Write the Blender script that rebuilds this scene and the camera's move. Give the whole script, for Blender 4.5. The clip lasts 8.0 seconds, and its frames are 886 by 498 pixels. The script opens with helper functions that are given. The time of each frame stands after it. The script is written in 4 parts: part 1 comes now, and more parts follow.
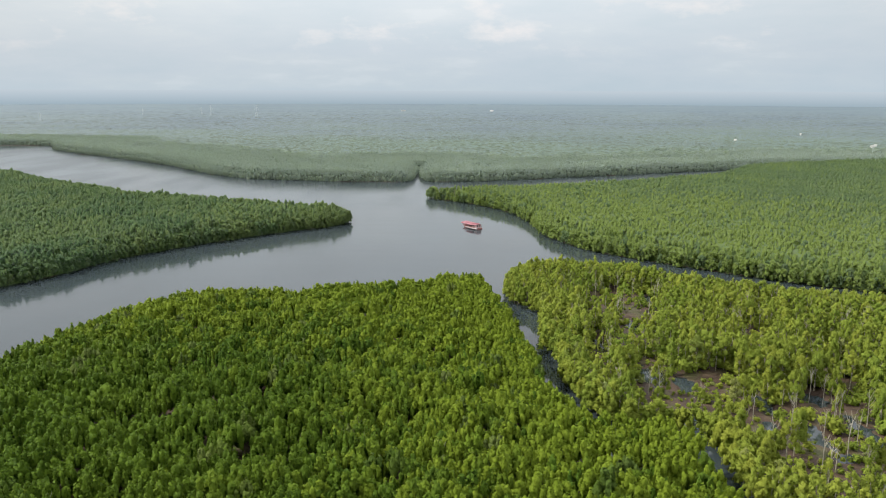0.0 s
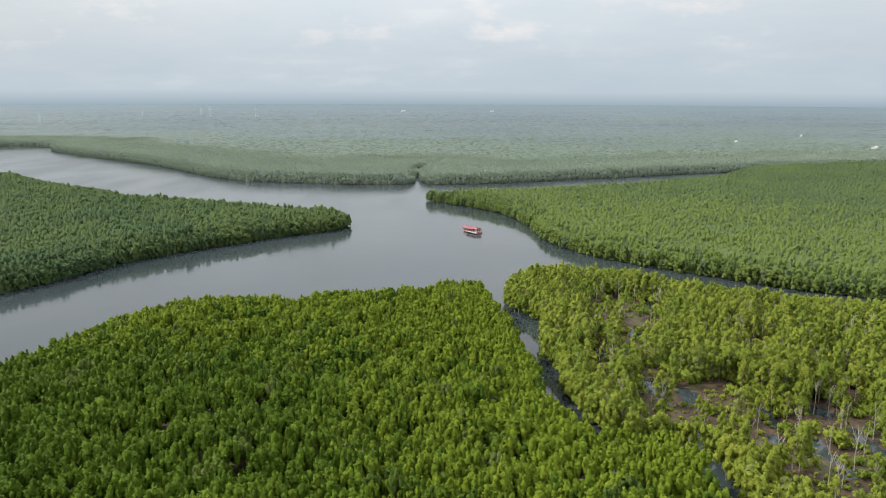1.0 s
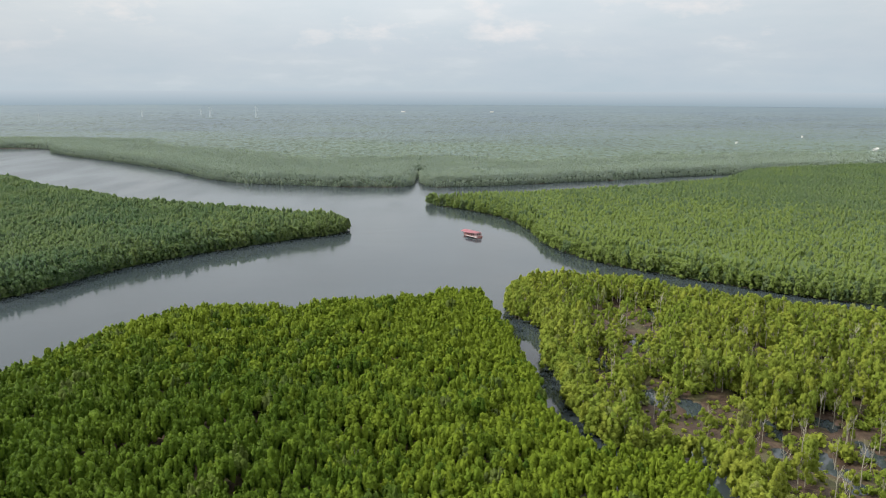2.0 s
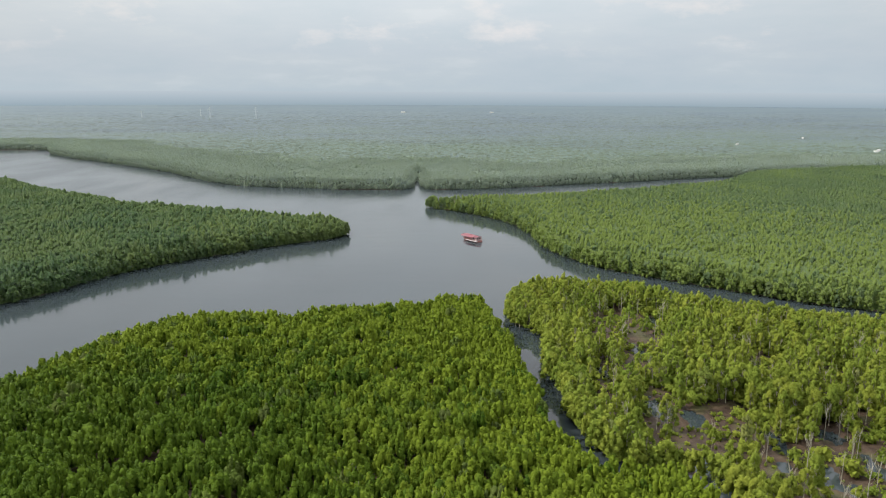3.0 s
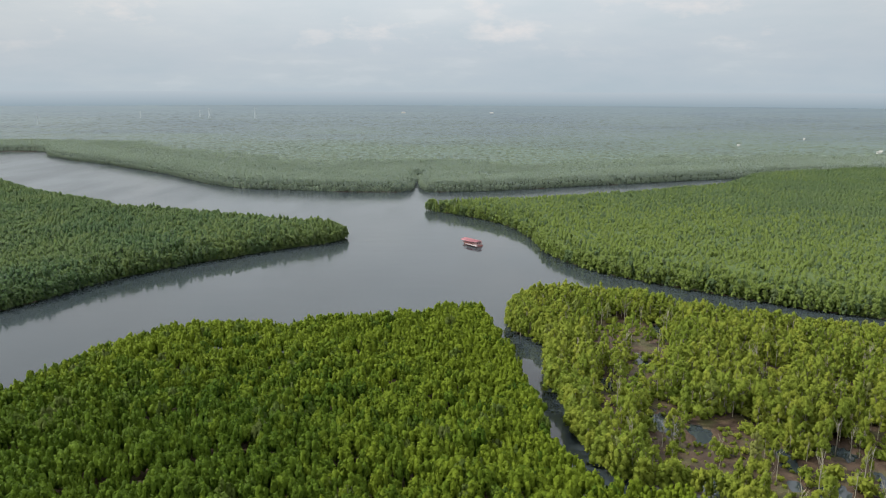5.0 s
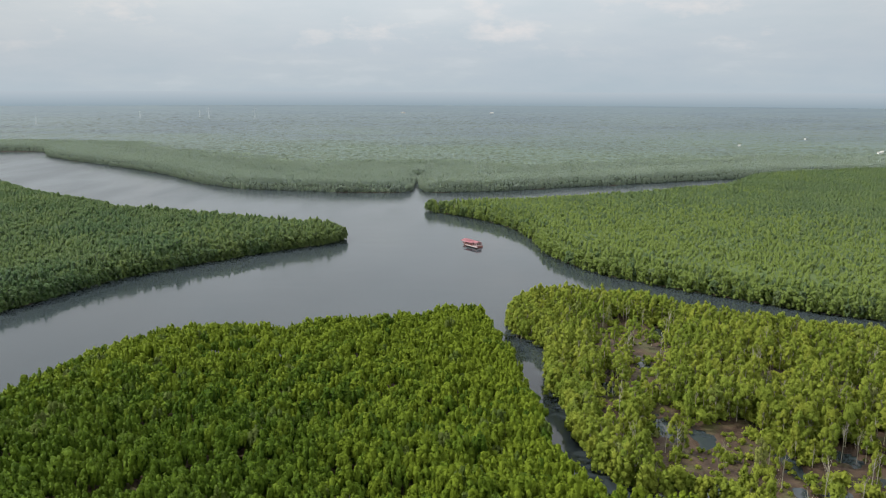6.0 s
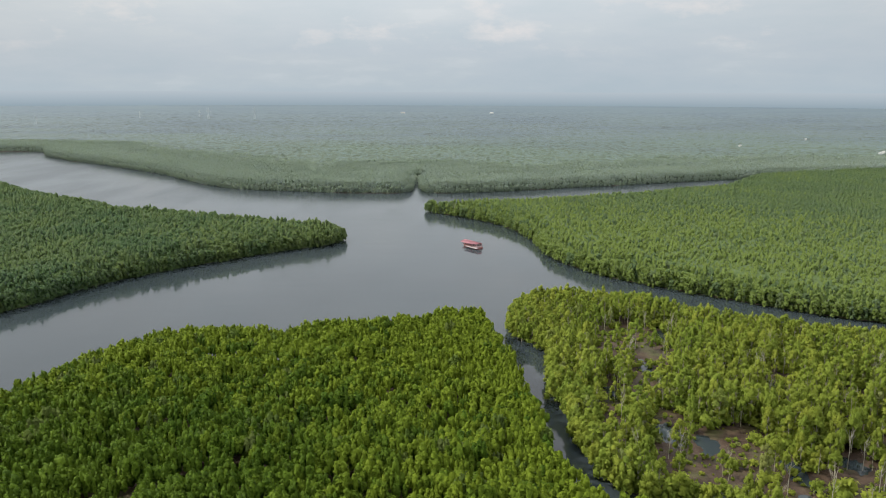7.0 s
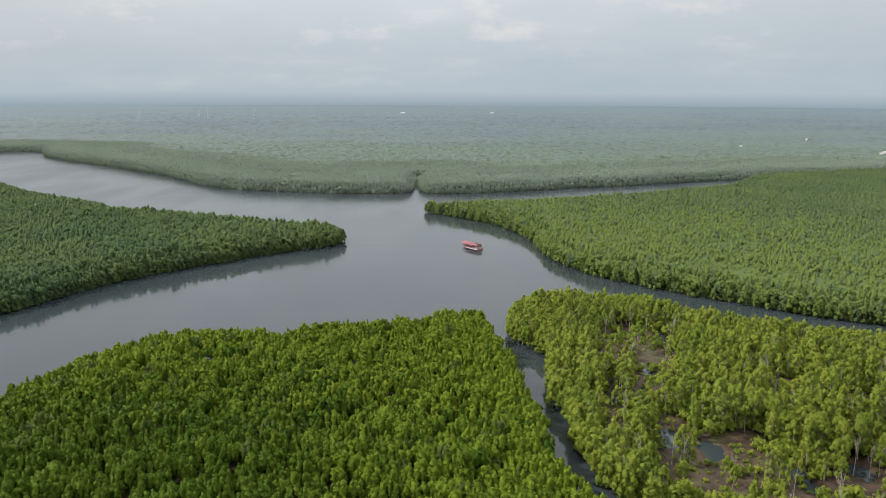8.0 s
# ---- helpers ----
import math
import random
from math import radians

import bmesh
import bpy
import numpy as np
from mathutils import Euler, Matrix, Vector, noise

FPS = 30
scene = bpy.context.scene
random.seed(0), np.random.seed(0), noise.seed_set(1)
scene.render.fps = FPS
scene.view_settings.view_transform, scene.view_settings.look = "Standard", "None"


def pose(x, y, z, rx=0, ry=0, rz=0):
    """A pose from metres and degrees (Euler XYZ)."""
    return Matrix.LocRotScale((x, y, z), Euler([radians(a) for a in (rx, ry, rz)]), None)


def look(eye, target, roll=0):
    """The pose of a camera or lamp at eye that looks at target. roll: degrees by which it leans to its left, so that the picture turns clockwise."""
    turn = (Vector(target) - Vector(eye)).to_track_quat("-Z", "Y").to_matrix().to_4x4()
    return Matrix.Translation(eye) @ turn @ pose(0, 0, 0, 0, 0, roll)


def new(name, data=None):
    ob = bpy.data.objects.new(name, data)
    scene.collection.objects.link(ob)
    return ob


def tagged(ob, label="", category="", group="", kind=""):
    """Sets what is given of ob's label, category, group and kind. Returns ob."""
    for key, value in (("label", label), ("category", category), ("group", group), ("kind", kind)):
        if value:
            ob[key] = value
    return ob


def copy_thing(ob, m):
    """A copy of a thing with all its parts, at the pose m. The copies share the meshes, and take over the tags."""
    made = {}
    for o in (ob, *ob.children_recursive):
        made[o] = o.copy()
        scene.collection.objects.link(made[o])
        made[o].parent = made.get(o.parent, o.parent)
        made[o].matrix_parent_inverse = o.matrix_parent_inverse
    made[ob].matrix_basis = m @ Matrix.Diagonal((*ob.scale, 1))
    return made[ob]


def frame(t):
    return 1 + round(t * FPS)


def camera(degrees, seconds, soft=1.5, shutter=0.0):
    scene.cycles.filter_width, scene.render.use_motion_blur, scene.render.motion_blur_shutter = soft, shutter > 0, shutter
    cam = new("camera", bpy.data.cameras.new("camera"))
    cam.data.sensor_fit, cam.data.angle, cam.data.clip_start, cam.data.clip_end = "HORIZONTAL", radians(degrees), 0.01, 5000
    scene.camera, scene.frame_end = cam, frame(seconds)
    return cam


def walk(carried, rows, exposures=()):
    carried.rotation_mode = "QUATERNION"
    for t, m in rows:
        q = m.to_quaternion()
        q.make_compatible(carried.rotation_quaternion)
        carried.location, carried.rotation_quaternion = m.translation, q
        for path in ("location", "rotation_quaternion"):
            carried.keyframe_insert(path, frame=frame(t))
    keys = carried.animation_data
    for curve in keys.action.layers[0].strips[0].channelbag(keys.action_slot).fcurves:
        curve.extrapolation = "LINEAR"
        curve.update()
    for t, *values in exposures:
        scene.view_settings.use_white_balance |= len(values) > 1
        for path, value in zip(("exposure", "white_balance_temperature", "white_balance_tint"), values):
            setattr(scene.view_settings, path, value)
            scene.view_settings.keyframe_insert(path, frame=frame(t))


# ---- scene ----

# ---------------------------------------------------------------- camera
FOV = 60.0
TILT = -11.55        # looks down on the delta
LEAN = 0.18
cam = camera(FOV, 8.0, soft=1.05)
PATH = [
    (0.0, 0.00, 0.00, 80.00),
    (0.5, 0.02, 1.65, 80.98),
    (1.0, 0.07, 3.28, 81.97),
    (1.5, 0.10, 4.92, 82.93),
    (2.0, 0.16, 6.58, 83.90),
    (2.5, 0.22, 8.25, 84.88),
    (3.0, 0.28, 9.92, 85.80),
    (3.5, 0.33, 11.58, 86.60),
    (4.0, 0.38, 13.20, 87.02),
    (4.5, 0.43, 14.75, 87.10),
    (5.0, 0.48, 16.30, 87.14),
    (5.5, 0.52, 17.85, 87.18),
    (6.0, 0.56, 19.35, 87.22),
    (6.5, 0.60, 20.90, 87.26),
    (7.0, 0.64, 22.40, 87.30),
    (7.5, 0.69, 23.95, 87.36),
    (8.0, 0.75, 25.45, 87.40),
]
walk(cam, [(t, pose(x, y, z, 90 + TILT, 0, 0) @ pose(0, 0, 0, 0, 0, LEAN)) for t, x, y, z in PATH],
     [(0.0, 0.46), (1.5, 0.42), (3.5, 0.32), (6.5, 0.24), (8.0, 0.24)])

# ---------------------------------------------------------------- light
SUN_UP, SUN_ROUND = radians(41), radians(288)     # height, and bearing clockwise from the view (+y)
world = bpy.data.worlds.new("hazy_sky")
scene.world = world
world.use_nodes = True
wn, wl = world.node_tree.nodes, world.node_tree.links
wn.clear()


def node(tree, kind, **values):
    n = tree.nodes.new(kind)
    for key, value in values.items():
        if key in n.inputs:
            n.inputs[key].default_value = value
        else:
            setattr(n, key, value)
    return n


def ramp(tree, stops):
    n = tree.nodes.new("ShaderNodeValToRGB")
    e = n.color_ramp.elements
    while len(e) < len(stops):
        e.new(0.5)
    for el, (p, c) in zip(e, stops):
        el.position, el.color = p, (*c, 1)
    return n


wt = world.node_tree
sky = node(wt, "ShaderNodeTexSky", sky_type="NISHITA", sun_disc=False, sun_elevation=SUN_UP, sun_rotation=SUN_ROUND, air_density=1.5, dust_density=4.0)
coord = node(wt, "ShaderNodeTexCoord")
split = node(wt, "ShaderNodeSeparateXYZ")
wl.new(coord.outputs["Generated"], split.inputs[0])
layer = ramp(wt, [(0.0, (0.535, 0.625, 0.69)), (0.05, (0.575, 0.655, 0.725)), (0.14, (0.755, 0.81, 0.85)), (0.30, (1.02, 1.05, 1.08)), (0.65, (1.8, 1.8, 1.82))])
wl.new(split.outputs["Z"], layer.inputs[0])
squash = node(wt, "ShaderNodeMapping")
squash.inputs["Scale"].default_value = (1.0, 1.0, 4.5)
wl.new(coord.outputs["Generated"], squash.inputs[0])
puffs = node(wt, "ShaderNodeTexNoise", Scale=6.5, Detail=9.0, Roughness=0.6)
wl.new(squash.outputs[0], puffs.inputs["Vector"])
puff_tone = ramp(wt, [(0.36, (0.94, 0.96, 0.98)), (0.50, (0.985, 0.985, 1.0)), (0.60, (1.02, 1.01, 1.01)), (0.68, (1.09, 1.06, 1.05))])
wl.new(puffs.outputs["Fac"], puff_tone.inputs[0])
cloud = node(wt, "ShaderNodeMix", data_type="RGBA", blend_type="MULTIPLY")
cloud.inputs[0].default_value = 1.0
wl.new(layer.outputs[0], cloud.inputs[6])
wl.new(puff_tone.outputs[0], cloud.inputs[7])
heap_map = node(wt, "ShaderNodeMapping")
heap_map.inputs["Scale"].default_value = (1.0, 1.0, 2.4)
wl.new(coord.outputs["Generated"], heap_map.inputs[0])
heap = node(wt, "ShaderNodeTexNoise", Scale=9.0, Detail=8.0, Roughness=0.62)
wl.new(heap_map.outputs[0], heap.inputs["Vector"])
heap_cut = node(wt, "ShaderNodeMapRange")
heap_cut.inputs[1].default_value, heap_cut.inputs[2].default_value = 0.55, 0.72
wl.new(heap.outputs["Fac"], heap_cut.inputs[0])
belt = ramp(wt, [(0.0, (0, 0, 0)), (0.03, (0, 0, 0)), (0.075, (0.75, 0.75, 0.75)), (0.25, (0.5, 0.5, 0.5))])
wl.new(split.outputs["Z"], belt.inputs[0])
heap_fac = node(wt, "ShaderNodeMath", operation="MULTIPLY")
wl.new(heap_cut.outputs[0], heap_fac.inputs[0])
wl.new(belt.outputs[0], heap_fac.inputs[1])
heaped = node(wt, "ShaderNodeMix", data_type="RGBA", blend_type="MIX")
wl.new(heap_fac.outputs[0], heaped.inputs[0])
wl.new(cloud.outputs[2], heaped.inputs[6])
heaped.inputs[7].default_value = (0.90, 0.86, 0.86, 1)
side = node(wt, "ShaderNodeMath", operation="MULTIPLY")        # the cloud is thinnest, and brightest, ahead
wl.new(split.outputs["X"], side.inputs[0])
wl.new(split.outputs["X"], side.inputs[1])
dim = node(wt, "ShaderNodeMapRange")
dim.inputs[2].default_value, dim.inputs[3].default_value, dim.inputs[4].default_value = 0.28, 1.0, 0.85
wl.new(side.outputs[0], dim.inputs[0])
veil = node(wt, "ShaderNodeMix", data_type="RGBA", blend_type="MULTIPLY")
aloft = node(wt, "ShaderNodeMapRange")
aloft.inputs[2].default_value = 0.12
wl.new(split.outputs["Z"], aloft.inputs[0])
wl.new(aloft.outputs[0], veil.inputs[0])
wl.new(heaped.outputs[2], veil.inputs[6])
wl.new(dim.outputs[0], veil.inputs[7])
bg_sky = node(wt, "ShaderNodeBackground", Strength=0.09)
bg_cloud = node(wt, "ShaderNodeBackground", Strength=0.84)
both = node(wt, "ShaderNodeMixShader", Fac=0.86)
wout = node(wt, "ShaderNodeOutputWorld")
wl.new(sky.outputs[0], bg_sky.inputs[0])
wl.new(veil.outputs[2], bg_cloud.inputs[0])
wl.new(bg_sky.outputs[0], both.inputs[1])
wl.new(bg_cloud.outputs[0], both.inputs[2])
wl.new(both.outputs[0], wout.inputs[0])

sun_data = bpy.data.lights.new("sun", "SUN")
sun_data.energy, sun_data.angle, sun_data.color = 4.0, radians(4), (1.0, 0.95, 0.86)
sun = new("sun", sun_data)
sun_way = Vector((math.sin(SUN_ROUND) * math.cos(SUN_UP), math.cos(SUN_ROUND) * math.cos(SUN_UP), math.sin(SUN_UP)))
sun.matrix_world = look(sun_way * 500, (0, 0, 0))

# ---------------------------------------------------------------- materials


def material(name):
    m = bpy.data.materials.new(name)
    m.use_nodes = True
    t = m.node_tree
    t.nodes.clear()
    return m, t, node(t, "ShaderNodeOutputMaterial")


def mixed(t, a, b, fac, mode="MIX"):
    """A colour between a and b; each may be a colour or a socket."""
    n = node(t, "ShaderNodeMix", data_type="RGBA", blend_type=mode)
    for slot, v in ((6, a), (7, b)):
        if isinstance(v, tuple):
            n.inputs[slot].default_value = (*v, 1)
        else:
            t.links.new(v, n.inputs[slot])
    if isinstance(fac, (int, float)):
        n.inputs[0].default_value = fac
    else:
        t.links.new(fac, n.inputs[0])
    return n.outputs[2]


def noise_at(t, scale, detail=3.0, lo=0.35, hi=0.65, stretch=(1, 1, 1)):
    place = node(t, "ShaderNodeNewGeometry")
    turn = node(t, "ShaderNodeMapping")
    turn.inputs["Scale"].default_value = stretch
    t.links.new(place.outputs["Position"], turn.inputs[0])
    n = node(t, "ShaderNodeTexNoise", Scale=scale, Detail=detail)
    t.links.new(turn.outputs[0], n.inputs["Vector"])
    r = node(t, "ShaderNodeMapRange")
    r.inputs[1].default_value, r.inputs[2].default_value = lo, hi
    t.links.new(n.outputs["Fac"], r.inputs[0])
    return r.outputs[0]


def leaf_material(name, dark, light, warm, pale, own=False, patches=0.45, sheen=0.0, sheen_tint=(0.8, 0.88, 1.0), clear=0.25, relief=0.6):
    """Foliage: every clump has its own green, every crown its own hue, and stands of trees differ."""
    m, t, out = material(name)
    geo = node(t, "ShaderNodeNewGeometry")
    colour = mixed(t, dark, light, geo.outputs["Random Per Island"])
    if own:
        crown = node(t, "ShaderNodeObjectInfo").outputs["Random"]
    else:
        crown = node(t, "ShaderNodeAttribute", attribute_name="hue").outputs["Fac"]
    r1 = ramp(t, [(0.0, (0, 0, 0)), (0.5, (0.14, 0.14, 0.14)), (1.0, (0.8, 0.8, 0.8))])
    t.links.new(crown, r1.inputs[0])
    colour = mixed(t, colour, warm, r1.outputs[0])
    r2 = ramp(t, [(0.0, (0.6, 0.6, 0.6)), (0.02, (0.35, 0.35, 0.35)), (0.045, (0, 0, 0)), (1.0, (0, 0, 0))])
    t.links.new(crown, r2.inputs[0])
    colour = mixed(t, colour, pale, r2.outputs[0])
    stand = noise_at(t, 0.022, 2.0)
    colour = mixed(t, colour, warm, node_scale(t, stand, patches))
    p = node(t, "ShaderNodeBsdfPrincipled", Roughness=0.55)
    p.inputs["Specular IOR Level"].default_value = 0.05
    # where set, a bluish sheen that stands in for haze
    p.inputs["Sheen Weight"].default_value = sheen
    p.inputs["Sheen Roughness"].default_value = 0.35
    p.inputs["Sheen Tint"].default_value = (*sheen_tint, 1)
    t.links.new(colour, p.inputs["Base Color"])
    leaves = node(t, "ShaderNodeBump", Strength=relief, Distance=0.35)
    t.links.new(noise_at(t, 2.6, 3.0, 0.25, 0.75), leaves.inputs["Height"])
    t.links.new(leaves.outputs[0], p.inputs["Normal"])
    thin = node(t, "ShaderNodeBsdfTranslucent")
    t.links.new(colour, thin.inputs[0])
    mix = node(t, "ShaderNodeMixShader", Fac=clear)
    t.links.new(p.outputs[0], mix.inputs[1])
    t.links.new(thin.outputs[0], mix.inputs[2])
    t.links.new(mix.outputs[0], out.inputs[0])
    return m


def node_scale(t, socket, k):
    n = node(t, "ShaderNodeMath", operation="MULTIPLY")
    t.links.new(socket, n.inputs[0])
    n.inputs[1].default_value = k
    return n.outputs[0]


def plain(name, colour, second, scale=3.0, rough=0.7, metal=0.0, bump=0.0, spec=0.4):
    """A surface of two tones, worn in patches, with fine relief."""
    m, t, out = material(name)
    c = mixed(t, colour, second, noise_at(t, scale, 5.0))
    p = node(t, "ShaderNodeBsdfPrincipled", Roughness=rough, Metallic=metal)
    p.inputs["Specular IOR Level"].default_value = spec
    t.links.new(c, p.inputs["Base Color"])
    if bump:
        b = node(t, "ShaderNodeBump", Strength=bump, Distance=0.05)
        t.links.new(noise_at(t, scale * 6, 4.0, 0, 1), b.inputs["Height"])
        t.links.new(b.outputs[0], p.inputs["Normal"])
    t.links.new(p.outputs[0], out.inputs[0])
    return m


LEAF_NEAR = leaf_material("mangrove_leaves", (0.027, 0.066, 0.007), (0.080, 0.142, 0.013), (0.168, 0.228, 0.020), (0.14, 0.16, 0.06), patches=0.22, clear=0.3)
LEAF_SWAMP = leaf_material("swamp_leaves", (0.138, 0.206, 0.030), (0.182, 0.254, 0.038), (0.272, 0.308, 0.046), (0.27, 0.26, 0.16), clear=0.38)
LEAF_SWAMP_OWN = leaf_material("swamp_leaves_single", (0.138, 0.206, 0.030), (0.182, 0.254, 0.038), (0.272, 0.308, 0.046), (0.27, 0.26, 0.16), own=True, clear=0.38)
LEAF_ISLAND = leaf_material("island_leaves", (0.040, 0.086, 0.031), (0.066, 0.122, 0.040), (0.120, 0.170, 0.044), (0.11, 0.15, 0.07), sheen=0.14, clear=0.34)
# greyed base greens: some haze is put into these leaf colours
LEAF_BANK = leaf_material("bank_leaves", (0.088, 0.144, 0.062), (0.106, 0.166, 0.070), (0.192, 0.262, 0.050), (0.16, 0.20, 0.09), sheen=0.16, patches=0.2, clear=0.45)
# paled, greyed greens and strong bluish sheen: haze put into the leaves
LEAF_FAR = leaf_material("far_bank_hazed_leaves", (0.220, 0.286, 0.175), (0.240, 0.308, 0.190), (0.265, 0.330, 0.190), (0.26, 0.30, 0.22), sheen=0.8, sheen_tint=(0.75, 0.88, 1.0), clear=0.55)
BARK = plain("pale_bark", (0.40, 0.37, 0.28), (0.17, 0.16, 0.11), 2.0, 0.85, bump=0.4)
DEADWOOD = plain("dead_grey_wood", (0.34, 0.32, 0.26), (0.24, 0.22, 0.17), 2.5, 0.85)
# pale base and sheen imitate haze, in the groves more weakly
LEAF_FARWOOD = leaf_material("far_wood_hazed_leaves", (0.160, 0.222, 0.124), (0.180, 0.246, 0.138), (0.210, 0.268, 0.138), (0.21, 0.25, 0.16), sheen=0.8, sheen_tint=(0.75, 0.88, 1.0), clear=0.5)
LEAF_GROVE = leaf_material("grove_leaves", (0.100, 0.140, 0.096), (0.120, 0.162, 0.112), (0.130, 0.170, 0.108), (0.20, 0.22, 0.17), sheen=0.3, clear=0.12)
BARK_DARK = plain("mangrove_bark", (0.16, 0.13, 0.09), (0.10, 0.08, 0.06), 2.0, 0.9, bump=0.4)


def mud_material():
    m, t, out = material("mud")
    c = mixed(t, (0.034, 0.022, 0.015), (0.066, 0.044, 0.029), noise_at(t, 0.35, 6.0))
    c = mixed(t, c, (0.075, 0.085, 0.03), node_scale(t, noise_at(t, 0.12, 4.0, 0.5, 0.7), 0.7))
    p = node(t, "ShaderNodeBsdfPrincipled", Roughness=0.6)
    p.inputs["Specular IOR Level"].default_value = 0.2
    t.links.new(c, p.inputs["Base Color"])
    b = node(t, "ShaderNodeBump", Strength=0.8, Distance=0.3)
    t.links.new(noise_at(t, 1.6, 6.0, 0, 1), b.inputs["Height"])
    t.links.new(b.outputs[0], p.inputs["Normal"])
    t.links.new(p.outputs[0], out.inputs[0])
    return m


def water_material():
    """Silty river water: murky below, a rippled sheen above, calm streaks between wind-roughened ones."""
    m, t, out = material("river_water")
    p = node(t, "ShaderNodeBsdfPrincipled", IOR=1.33)
    c = mixed(t, (0.024, 0.033, 0.038), (0.034, 0.044, 0.050), noise_at(t, 0.012, 4.0, stretch=(1, 0.5, 1)))
    t.links.new(c, p.inputs["Base Color"])
    r = node(t, "ShaderNodeMapRange")
    r.inputs[3].default_value, r.inputs[4].default_value = 0.05, 0.15
    t.links.new(noise_at(t, 0.02, 5.0, 0.4, 0.62, (1.0, 0.35, 1)), r.inputs[0])
    place, cut = node(t, "ShaderNodeNewGeometry"), node(t, "ShaderNodeSeparateXYZ")
    t.links.new(place.outputs["Position"], cut.inputs[0])
    reach = node(t, "ShaderNodeMapRange")            # breezier in the long reach before the far bank
    reach.inputs[1].default_value, reach.inputs[2].default_value = 520, 660
    reach.inputs[3].default_value, reach.inputs[4].default_value = 0.0, 0.10
    t.links.new(cut.outputs["Y"], reach.inputs[0])
    total = node(t, "ShaderNodeMath", operation="ADD")
    t.links.new(r.outputs[0], total.inputs[0])
    t.links.new(reach.outputs[0], total.inputs[1])
    t.links.new(total.outputs[0], p.inputs["Roughness"])
    b = node(t, "ShaderNodeBump", Strength=0.08, Distance=0.12)
    t.links.new(noise_at(t, 0.9, 5.0, 0, 1, (1, 0.7, 1)), b.inputs["Height"])
    swell = node(t, "ShaderNodeBump", Strength=0.07, Distance=0.35)
    t.links.new(noise_at(t, 0.07, 4.0, 0.3, 0.7, (0.35, 1.0, 1)), swell.inputs["Height"])
    t.links.new(b.outputs[0], swell.inputs["Normal"])
    t.links.new(swell.outputs[0], p.inputs["Normal"])
    t.links.new(p.outputs[0], out.inputs[0])
    return m


MUD, WATER = mud_material(), water_material()

# ---------------------------------------------------------------- mesh helpers


def mesh_of(name, verts, faces, mat, hue=None, smooth=False, normals=None):
    """One mesh from an array of points and an array of equal-sided faces."""
    faces = np.asarray(faces)
    k = faces.shape[1]
    me = bpy.data.meshes.new(name)
    me.vertices.add(len(verts))
    me.vertices.foreach_set("co", np.ascontiguousarray(verts, dtype=np.float32).ravel())
    me.loops.add(faces.size)
    me.loops.foreach_set("vertex_index", np.ascontiguousarray(faces, dtype=np.int32).ravel())
    me.polygons.add(len(faces))
    me.polygons.foreach_set("loop_start", np.arange(0, faces.size, k, dtype=np.int32))
    if hue is not None:
        at = me.attributes.new("hue", "FLOAT", "FACE")
        at.data.foreach_set("value", np.asarray(hue, dtype=np.float32))
    me.update(calc_edges=True)
    me.polygons.foreach_set("use_smooth", np.full(len(faces), smooth))
    if normals is not None:
        me.polygons.foreach_set("use_smooth", np.full(len(faces), True))
        me.normals_split_custom_set_from_vertices(normals)
    me.materials.append(mat)
    return me


def part(name, me, parent, label=""):
    ob = new(name, me)
    ob.parent = parent
    return tagged(ob, label)


def bm_mesh(name, bm, mat):
    me = bpy.data.meshes.new(name)
    bm.to_mesh(me)
    bm.free()
    me.materials.append(mat)
    return me


# ---------------------------------------------------------------- the plan of land and water


def rounded(points, rounds=2):
    """A closed outline with its corners cut, as water rounds a bank."""
    p = np.array(points, float)
    for _ in range(rounds):
        q = np.roll(p, -1, 0)
        p = np.stack((0.75 * p + 0.25 * q, 0.25 * p + 0.75 * q), 1).reshape(-1, 2)
    return p


def inside(poly, x, y):
    hit = np.zeros(np.shape(x), bool)
    for (ax, ay), (bx, by) in zip(poly, np.roll(poly, -1, 0)):
        if ay == by:
            continue
        cross = (ay > y) != (by > y)
        hit ^= cross & (x < (bx - ax) * (y - ay) / (by - ay) + ax)
    return hit


def off_line(line, x, y, closed=True):
    """How far each point lies from a line of points."""
    best = np.full(np.shape(x), 1e9)
    ends = np.roll(line, -1, 0) if closed else line[1:]
    for (ax, ay), (bx, by) in zip(line, ends):
        dx, dy = bx - ax, by - ay
        k = np.clip(((x - ax) * dx + (y - ay) * dy) / (dx * dx + dy * dy + 1e-9), 0, 1)
        best = np.minimum(best, np.hypot(x - ax - k * dx, y - ay - k * dy))
    return best


EDGE = 4900
NEAR_LEFT = rounded([(-EDGE, -100), (-700, 0), (-260, 60), (-170, 122), (-134, 165), (-121, 198), (-115, 217), (-107, 240), (-99, 258), (-86, 271), (-62, 272),
                     (-54, 264), (-50, 272), (-36, 280), (-9, 284), (-7, 280), (-3, 289), (8, 297), (15, 291), (18.5, 278), (21.5, 258), (24.5, 240), (25.5, 216), (26.5, 197),
                     (28, 181), (30, 172), (34, 164), (42, 159), (51, 158), (54.8, 151), (55.0, 137), (54.4, 115), (54, 60), (60, -EDGE), (-EDGE, -EDGE)])
